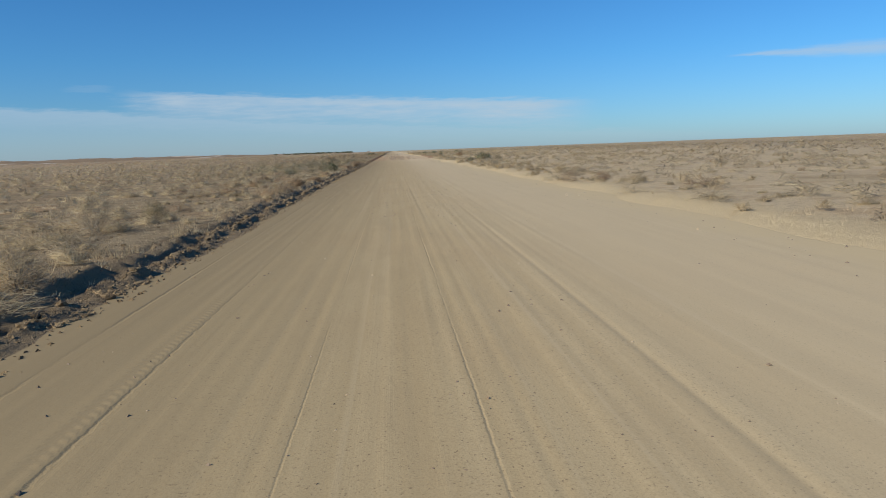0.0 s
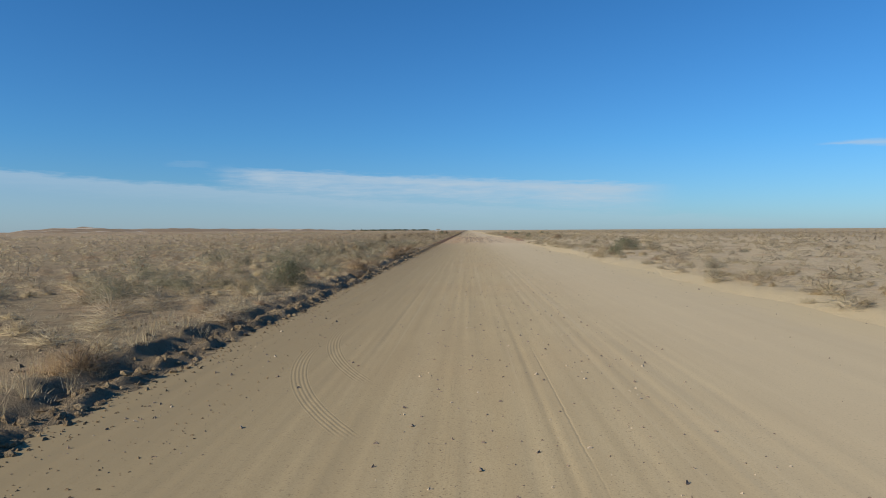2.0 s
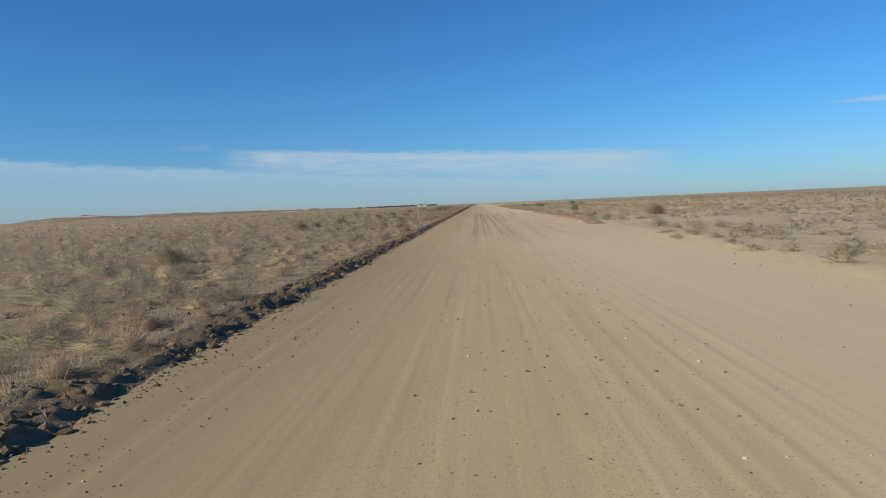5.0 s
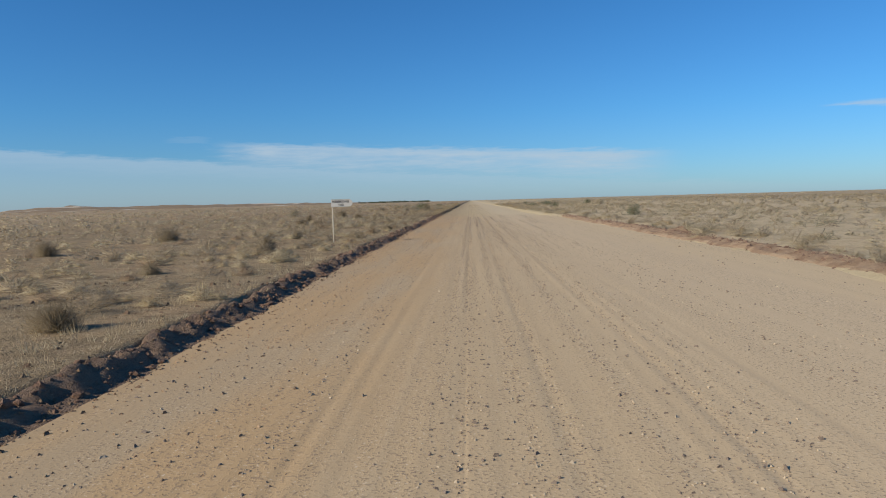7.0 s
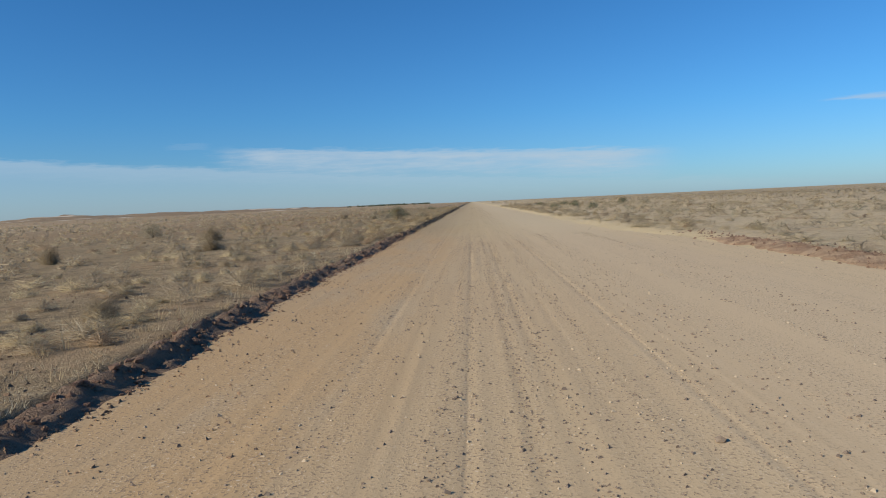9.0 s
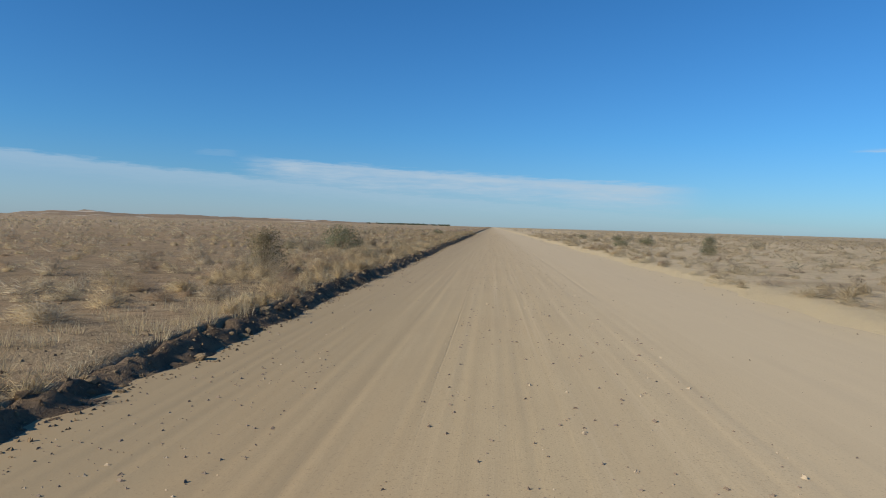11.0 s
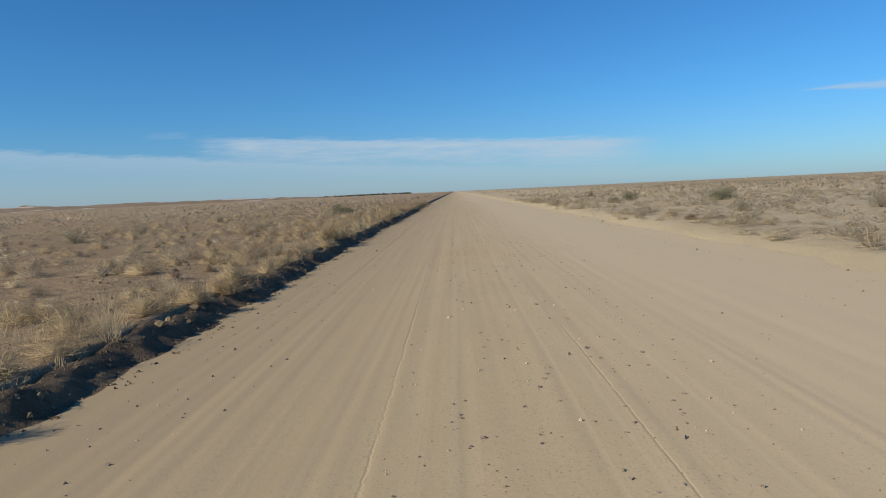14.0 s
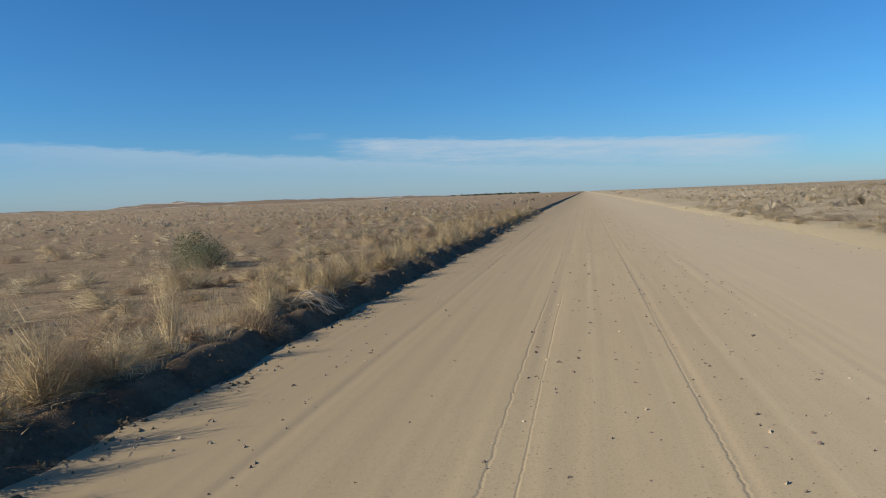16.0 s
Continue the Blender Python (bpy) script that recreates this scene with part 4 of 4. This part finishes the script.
TUSSOCK = ((-10.2, 100.9, 0.64, 1.1), (-7.1, 107.7, 0.72, 1.3), (-10.2, 108.7, 0.65, 1.4), (-12.2, 142.8, 0.95, 2.6), (-6.7, 174.1, 0.49, 1.1), (-16.6, 179.5, 1.0, 1.7), (-9.2, 182.5, 0.45, 0.8), (-8.6, 191.4, 0.66, 1.3),
           (-18.0, 191.6, 0.76, 1.3), (-6.5, 200.4, 0.55, 0.9), (-9.8, 201.0, 0.5, 1.1), (-17.3, 201.5, 0.9, 1.9), (-5.9, 210.5, 0.49, 0.9), (-12.3, 217.4, 0.64, 1.3), (-7.2, 223.0, 0.48, 0.9), (-15.8, 226.2, 0.8, 1.8),
           (-18.1, 238.7, 0.72, 1.2), (-13.7, 245.3, 0.8, 1.4), (-17.6, 255.4, 1.2, 2.1), (-5.7, 294.2, 0.5, 1.3), (-6.8, 292.0, 0.55, 1.6), (-6.1, 290.0, 0.5, 1.3), (-9.3, 309.3, 0.65, 1.0), (-20.0, 316.1, 0.9, 1.8), (11.4, 361.4, 0.4, 0.8), (20.8, 433.2, 0.9, 1.3), (15.4, 395.0, 0.75, 1.5))
DEAD = ((-5.3, 100.7, 0.55, 0.95), (-5.6, 168.5, 0.45, 1.0), (18.3, 189.0, 1.3, 2.5), (-6.2, 204.8, 0.45, 0.9), (-5.3, 92.0, 0.75, 1.8), (-5.5, 97.0, 0.8, 2.2), (9.7, 325.2, 0.5, 0.9), (9.4, 296.5, 0.4, 0.7), (-9.4, 50.0, 0.5, 1.2), (-5.6, 34.2, 0.5, 1.7), (-5.9, 40.5, 0.6, 1.9), (-5.5, 47.0, 0.45, 1.3), (-5.6, 56.0, 0.5, 1.4), (-8.5, 42.0, 0.45, 1.1), (-4.95, 383.6, 0.55, 1.2), (-4.75, 386.0, 0.4, 1.0), (-5.4, 380.4, 0.6, 1.3), (-5.2, 76.0, 0.6, 1.5), (-5.5, 79.5, 0.7, 1.7), (-5.3, 83.5, 0.55, 1.3), (-5.2, 103.5, 0.6, 1.5), (-5.6, 107.0, 0.7, 1.6), (-5.1, 111.5, 0.5, 1.2))
TALL = ((-7.7, 279.6, 1.75, 1.8), (-7.3, 21.0, 0.7, 0.9))


def build_shrubs():
    rng = random.Random(3)
    for kind, places in (("l", GREEN), ("s", SALTBUSH), ("g", TUSSOCK), ("r", DEAD), ("t", TALL)):
        kinds = [make_shrub(kind, 100 + 10 * ord(kind) + k) for k in range(3)]
        for k, (x, y, high, wide) in enumerate(places):
            base = kinds[k % 3]
            x += 0.16
            z = float(ground_z(np.array([x]), np.array([y]))[0]) - 0.02
            m = pose(x, y, z, 0, 0, rng.uniform(0, 360)) @ Matrix.Diagonal((wide, wide * rng.uniform(0.85, 1.1), high, 1))
            ob = base if k < 3 else copy_thing(base, m)
            ob.matrix_basis = m
            tagged(ob, *SHRUB_WORDS[kind], group=ob.name.split(".")[0].replace("_", " ") + "s on the plain")
        for spare in kinds[len(places):]:
            for o in (*spare.children, spare):
                bpy.data.objects.remove(o)


build_shrubs()


# ---------------------------------------------------------------- the signpost
def box(bm, x0, x1, y0, y1, z0, z1):
    v = [bm.verts.new(c) for c in ((x0, y0, z0), (x1, y0, z0), (x1, y1, z0), (x0, y1, z0), (x0, y0, z1), (x1, y0, z1), (x1, y1, z1), (x0, y1, z1))]
    for f in ((3, 2, 1, 0), (4, 5, 6, 7), (0, 1, 5, 4), (1, 2, 6, 5), (2, 3, 7, 6), (3, 0, 4, 7)):
        bm.faces.new([v[k] for k in f])


def bevelled(bm, width):
    bmesh.ops.bevel(bm, geom=list(bm.edges), offset=width, segments=2, affect="EDGES")
    return bm


def lettering(text, size, mat, parent, at, wide):
    cu = bpy.data.curves.new("lettering", "FONT")
    cu.body, cu.size, cu.align_x, cu.extrude, cu.offset = text, size, "CENTER", 0.001, 0.0035
    tmp = new("lettering_curve", cu)
    me = bpy.data.meshes.new_from_object(tmp.evaluated_get(bpy.context.evaluated_depsgraph_get()))
    bpy.data.objects.remove(tmp)
    me.materials.clear()
    me.materials.append(mat)
    span = max(v.co.x for v in me.vertices) - min(v.co.x for v in me.vertices)
    ob = new("lettering", me)
    ob.parent = parent
    ob.matrix_basis = pose(*at, 90, 0, 0) @ Matrix.Diagonal((wide / span, 1, 1, 1))
    return ob


def build_sign():
    x, y = -7.1, 198.6
    z = float(ground_z(np.array([x]), np.array([y]))[0])
    sign = new("signpost")
    sign.matrix_basis = pose(x, y, z - 0.02, 0, 0, 0)
    top = 2.24 - z
    bm = bmesh.new()
    box(bm, -0.032, 0.032, -0.03, 0.03, -0.3, top - 0.02)
    part("post", bevelled(bm, 0.005), POST, sign, "pale galvanised square post")
    # pointed board
    bm = bmesh.new()
    w, h, y0, y1 = 1.08, 0.375, -0.052, -0.036
    rim = [(-0.05, top - h), (w - 0.16, top - h), (w - 0.045, top - h + 0.1), (w - 0.02, top - h * 0.5), (w - 0.045, top - 0.1), (w - 0.16, top), (-0.05, top)]
    a = [bm.verts.new((px, y0, pz)) for px, pz in rim]
    b = [bm.verts.new((px, y1, pz)) for px, pz in rim]
    bm.faces.new(a), bm.faces.new(b[::-1])
    for k in range(len(rim)):
        j = (k + 1) % len(rim)
        bm.faces.new((a[j], a[k], b[k], b[j]))
    board = part("board", bm, PAINT, sign, "white pointed board with black lettering")
    for z0 in (top - 0.006, top - h - 0.006):
        bm = bmesh.new()
        box(bm, -0.05, w - 0.17, y0 - 0.004, y1 + 0.004, z0, z0 + 0.012)
        part("edge_strip", bm, EDGE, board, "dark grey-green edge strip")
    lettering("BOBBIEMOONGE", 0.168, LETTER, board, (0.44, y0 - 0.003, top - 0.168), 0.86)
    lettering("YARD", 0.168, LETTER, board, (0.455, y0 - 0.003, top - 0.335), 0.29)
    for z0 in (top - 0.08, top - 0.26):
        bm = bmesh.new()
        bmesh.ops.create_cone(bm, cap_ends=True, segments=8, radius1=0.012, radius2=0.012, depth=0.012, matrix=pose(0, y0 - 0.005, z0, 90))
        part("bolt", bm, POST, board)
    tagged(sign, "white arrow-shaped place sign on a pale steel post", "signpost")


build_sign()


# ---------------------------------------------------------------- roots laid bare in the bank
def build_roots():
    rng = random.Random(41)
    x, y = -4.55, 385.2
    tangle = new("root_tangle")
    tangle.matrix_basis = pose(x, y, float(surface_z(np.array([x]), np.array([y]))[0]), 0, 0, 0)
    for k in range(15):
        reach, swing, lift = rng.uniform(0.35, 0.75), rng.uniform(-0.5, 0.9), rng.uniform(0.10, 0.34)
        side = rng.uniform(-0.3, 0.3)
        bm = bmesh.new()
        rings = []
        for q in range(9):
            t = q / 8
            c = Vector((-0.30 + reach * t + rng.uniform(-0.02, 0.02), side + swing * (t - 0.3) * 0.6 + rng.uniform(-0.025, 0.025), 0.03 + lift * math.sin(math.pi * min(1.0, t * 1.1)) - 0.14 * t))
            r = (0.013 - 0.008 * t) * rng.uniform(0.85, 1.15)
            rings.append([bm.verts.new(c + Vector((0, math.cos(a) * r, math.sin(a) * r))) for a in (0, 1.257, 2.513, 3.770, 5.027)])
        for a, b in zip(rings, rings[1:]):
            for j in range(5):
                bm.faces.new((a[j], b[j], b[(j + 1) % 5], a[(j + 1) % 5]))
        bm.faces.new(rings[0]), bm.faces.new(rings[-1][::-1])
        part("root", bm, ROOT, tangle)
    tagged(tangle, "tangle of bleached bare roots hanging from the bank", "roots")


build_roots()


# ---------------------------------------------------------------- stones and clods
def rock_shape(rng, rings=2):
    """A small angular stone: a squashed, uneven octahedron with its edges cut once."""
    bm = bmesh.new()
    bmesh.ops.create_icosphere(bm, subdivisions=1, radius=0.5)
    for v in bm.verts:
        v.co = v.co * rng.uniform(0.7, 1.25)
        v.co.z *= 0.7
    vs = np.array([v.co[:] for v in bm.verts])
    fs = np.array([[v.index for v in f.verts] for f in bm.faces])
    bm.free()
    return vs, fs


def strewn(rng, shapes, p, size):
    """Stones of the given shapes at p, turned at random: verts, faces."""
    out_v, out_f, o = [], [], 0
    pick = rng.integers(0, len(shapes), len(p))
    for k, (v, f) in enumerate(shapes):
        q, s = p[pick == k], size[pick == k]
        a = rng.uniform(0, 2 * np.pi, len(q))
        c, d = np.cos(a)[:, None], np.sin(a)[:, None]
        t = np.stack([v[None, :, 0] * c - v[None, :, 1] * d, v[None, :, 0] * d + v[None, :, 1] * c, np.broadcast_to(v[None, :, 2], (len(q), len(v)))], -1)
        t = t * s[:, None, None] * rng.uniform(0.75, 1.3, (len(q), 1, 3)) + q[:, None, :]
        out_v.append(t.reshape(-1, 3))
        out_f.append((f[None] + (np.arange(len(q)) * len(v))[:, None, None]).reshape(-1, 3) + o)
        o += len(q) * len(v)
    return np.concatenate(out_v), np.concatenate(out_f)


def build_stones():
    rng = np.random.default_rng(11)
    shapes = [rock_shape(random.Random(200 + k)) for k in range(8)]
    # chips: four feet and a short ridge, open below
    feet = np.array([(0.5, 0.35, -0.2), (-0.5, 0.35, -0.2), (-0.5, -0.35, -0.2), (0.5, -0.35, -0.2), (0.25, 0.0, 0.32), (-0.2, 0.05, 0.36)])
    tri = np.array([(0, 1, 5), (0, 5, 4), (1, 2, 5), (2, 3, 4), (2, 4, 5), (3, 0, 4)])
    chips = [(feet + np.random.default_rng(320 + k).normal(0, 0.11, (6, 3)), tri) for k in range(10)]

    def on_road(n, x0, x1, y0, y1, lines=True):
        x, y = rng.uniform(x0, x1, n), rng.uniform(y0, y1, n)
        keep = rng.uniform(0, 1, n) < (0.05 + 4.0 * np.clip(fnoise(x * 2.4, y * 0.04, 81) - 0.50, 0, 1) if lines else 1.0)
        x, y = x[keep], y[keep]
        return np.stack([x, y, road_z(x, y)], -1)

    dark, pale = [], []
    for n, x0, x1, y0, y1, a, b in ((20000, -3.8, 8.5, -3, 445, 0.016, 0.052), (62000, -2.6, 6.5, 150, 250, 0.013, 0.046), (4200, -4.4, -2.6, 50, 445, 0.015, 0.06), (5200, -4.4, -2.0, 148, 268, 0.012, 0.040),
                                    (1500, 6.8, 10.2, 0, 440, 0.018, 0.08), (13000, -0.8, 2.8, 20, 445, 0.015, 0.054), (26000, -0.9, 2.3, 158, 245, 0.012, 0.036)):
        p = on_road(n, x0, x1, y0, y1, x1 - x0 > 3.7)
        s = a + (b - a) * U(rng, 0, 1, p) ** 2.6
        p[:, 2] += s * 0.05
        cut = len(p) * 8 // 10
        if (y0, y1) == (158, 245):
            p[:, 0] = rng.choice([-0.1, -0.35, 0.45, 0.8, 1.5, 2.2], len(p)) + rng.normal(0, 0.07, len(p))
            p[:, 2] = road_z(p[:, 0], p[:, 1])
        dark.append(strewn(rng, chips, p[:cut], s[:cut])), pale.append(strewn(rng, chips, p[cut:], s[cut:]))
    stuff("gravel", dark, STONE, "small dark ironstone gravel strewn over the road", "gravel")
    stuff("pale_gravel", pale, PALE, "small pale stones strewn over the road", "gravel")
    # clods along the bank, and on the eastern edge near the side track
    x = rng.uniform(0, 1, 8000)
    y = rng.uniform(-3, 445, 8000)
    d = -0.20 + 0.65 * x
    p = np.stack([left_edge(y) - d, y, np.zeros_like(y)], -1)
    p[:, 2] = np.maximum(windrow_z(p[:, 0], y), road_z(p[:, 0], y))
    s = 0.035 + 0.13 * rng.uniform(0, 1, len(p)) ** 2.2
    red = (y > 148) & (y < 262)
    calm = (y > 262) & (rng.uniform(0, 1, len(y)) < np.where(y > 300, 0.93, 0.75))
    p, s, red = p[~calm], s[~calm], red[~calm]
    ny = rng.uniform(-3, 445, 16000)
    nd = 0.3 - 0.75 * rng.uniform(0, 1, 16000) ** 1.5
    foot = np.stack([left_edge(ny) - nd, ny, np.zeros_like(ny)], -1)
    foot[:, 2] = np.maximum(windrow_z(foot[:, 0], ny), road_z(foot[:, 0], ny))
    ty = rng.uniform(30, 130, 6000)
    tx = -4.35 + 1.7 * rng.uniform(0, 1, 6000) ** 1.3
    first = np.stack([tx, ty, road_z(tx, ty)], -1)
    cy = rng.uniform(150, 262, 5000)
    cx = -4.35 + 2.4 * rng.uniform(0, 1, 5000) ** 1.4
    thrown = np.stack([cx, cy, road_z(cx, cy)], -1)
    gx, gy = rng.uniform(-10, -4.7, 9000), rng.uniform(0, 440, 9000)
    keep = fnoise(gx * 0.5, gy * 0.5, 83) > 0.46
    gx, gy = gx[keep], gy[keep]
    plain = np.stack([gx, gy, surface_z(gx, gy)], -1)
    lx, ly = rng.uniform(-9.5, -4.8, 16000), rng.uniform(-2, 430, 16000)
    keep = fnoise(lx * 0.7, ly * 0.7, 86) > 0.45
    lx, ly = lx[keep], ly[keep]
    bits = np.stack([lx, ly, surface_z(lx, ly)], -1)
    stuff("litter", [strewn(rng, chips, bits, 0.02 + 0.05 * rng.uniform(0, 1, len(lx)) ** 2)], TWIG, "dark broken twigs and litter on the soil", "litter")
    stuff("crumbs", [strewn(rng, chips, foot, rng.uniform(0.02, 0.07, len(ny))), strewn(rng, chips, plain, 0.03 + 0.10 * rng.uniform(0, 1, len(gx)) ** 2)], CLOD, "crumbs of dry earth strewn about the bank", "crumbs")
    stuff("sandy_crumbs", [strewn(rng, chips, first, 0.009 + 0.028 * rng.uniform(0, 1, 6000) ** 2)], CLOD, "small sandy crumbs strewn beside the bank", "crumbs")
    stuff("red_crumbs", [strewn(rng, chips, thrown, 0.012 + 0.045 * rng.uniform(0, 1, 5000) ** 2)], BERM, "small red-brown crumbs strewn beside the bank", "crumbs")
    stuff("clods", [strewn(rng, shapes, p[~red], s[~red])], CLOD, "broken clods of dry earth along the bank", "clods")
    ey = rng.uniform(172, 246, 900)
    east = np.stack([10.6 - 1.0 * (1 - smooth(ey, 173, 188)) + rng.normal(0, 0.5, 900), ey, np.zeros(900)], -1)
    east[:, 2] = np.maximum(berm_z(east[:, 0], ey), ground_z(east[:, 0], ey))
    stuff("red_clods", [strewn(rng, shapes, p[red], s[red]), strewn(rng, chips, east, rng.uniform(0.03, 0.15, 900))], RED_CLOD, "broken red-brown clods of earth along the bank", "clods")
    # larger clods that can be told apart
    meshes = [mesh_from("clod", v * 1.0, f, m) for m in (CLOD, RED_CLOD) for v, f in shapes]
    pick = random.Random(12)
    for k in range(270):
        y = pick.uniform(2, 300)
        x = float(left_edge(y)) - pick.uniform(-0.15, 0.45)
        z = max(float(windrow_z(np.array([x]), np.array([y]))[0]), float(road_z(np.array([x]), np.array([y]))[0]))
        me = meshes[(8 if 148 < y < 262 else 0) + k % 8]
        ob = new("clod", me)
        ob.parent = windrow
        q = pick.uniform(0.10, 0.24)
        ob.matrix_basis = pose(x, y, z + q * 0.12, pick.uniform(-20, 20), pick.uniform(-20, 20), pick.uniform(0, 360)) @ Matrix.Diagonal((q, q * pick.uniform(0.7, 1.2), q * 0.8, 1))
    # single stones lying out on the road
    lone = [mesh_from("stone", v, f, STONE) for v, f in shapes]
    for k, (x, y, q) in enumerate(((0.55, 102.5, 0.15), (-2.2, 101.2, 0.16), (7.3, 108.0, 0.22), (6.6, 113.0, 0.18), (2.1, 30.0, 0.08), (8.0, 365.0, 0.14), (8.3, 372.0, 0.12), (4.4, 205.0, 0.10), (1.9, 216.0, 0.12), (3.0, 330.0, 0.09), (-2.9, 352.0, 0.11))):
        ob = new("stone", lone[k % 8])
        ob.matrix_basis = pose(x, y, float(road_z(np.array([x]), np.array([y]))[0]) + q * 0.15, 0, 0, 40 * k) @ Matrix.Diagonal((q, q * 0.8, q * 0.8, 1))
        tagged(ob, "dark angular stone lying loose on the dirt road", "stone", "stones on the road")


build_stones()
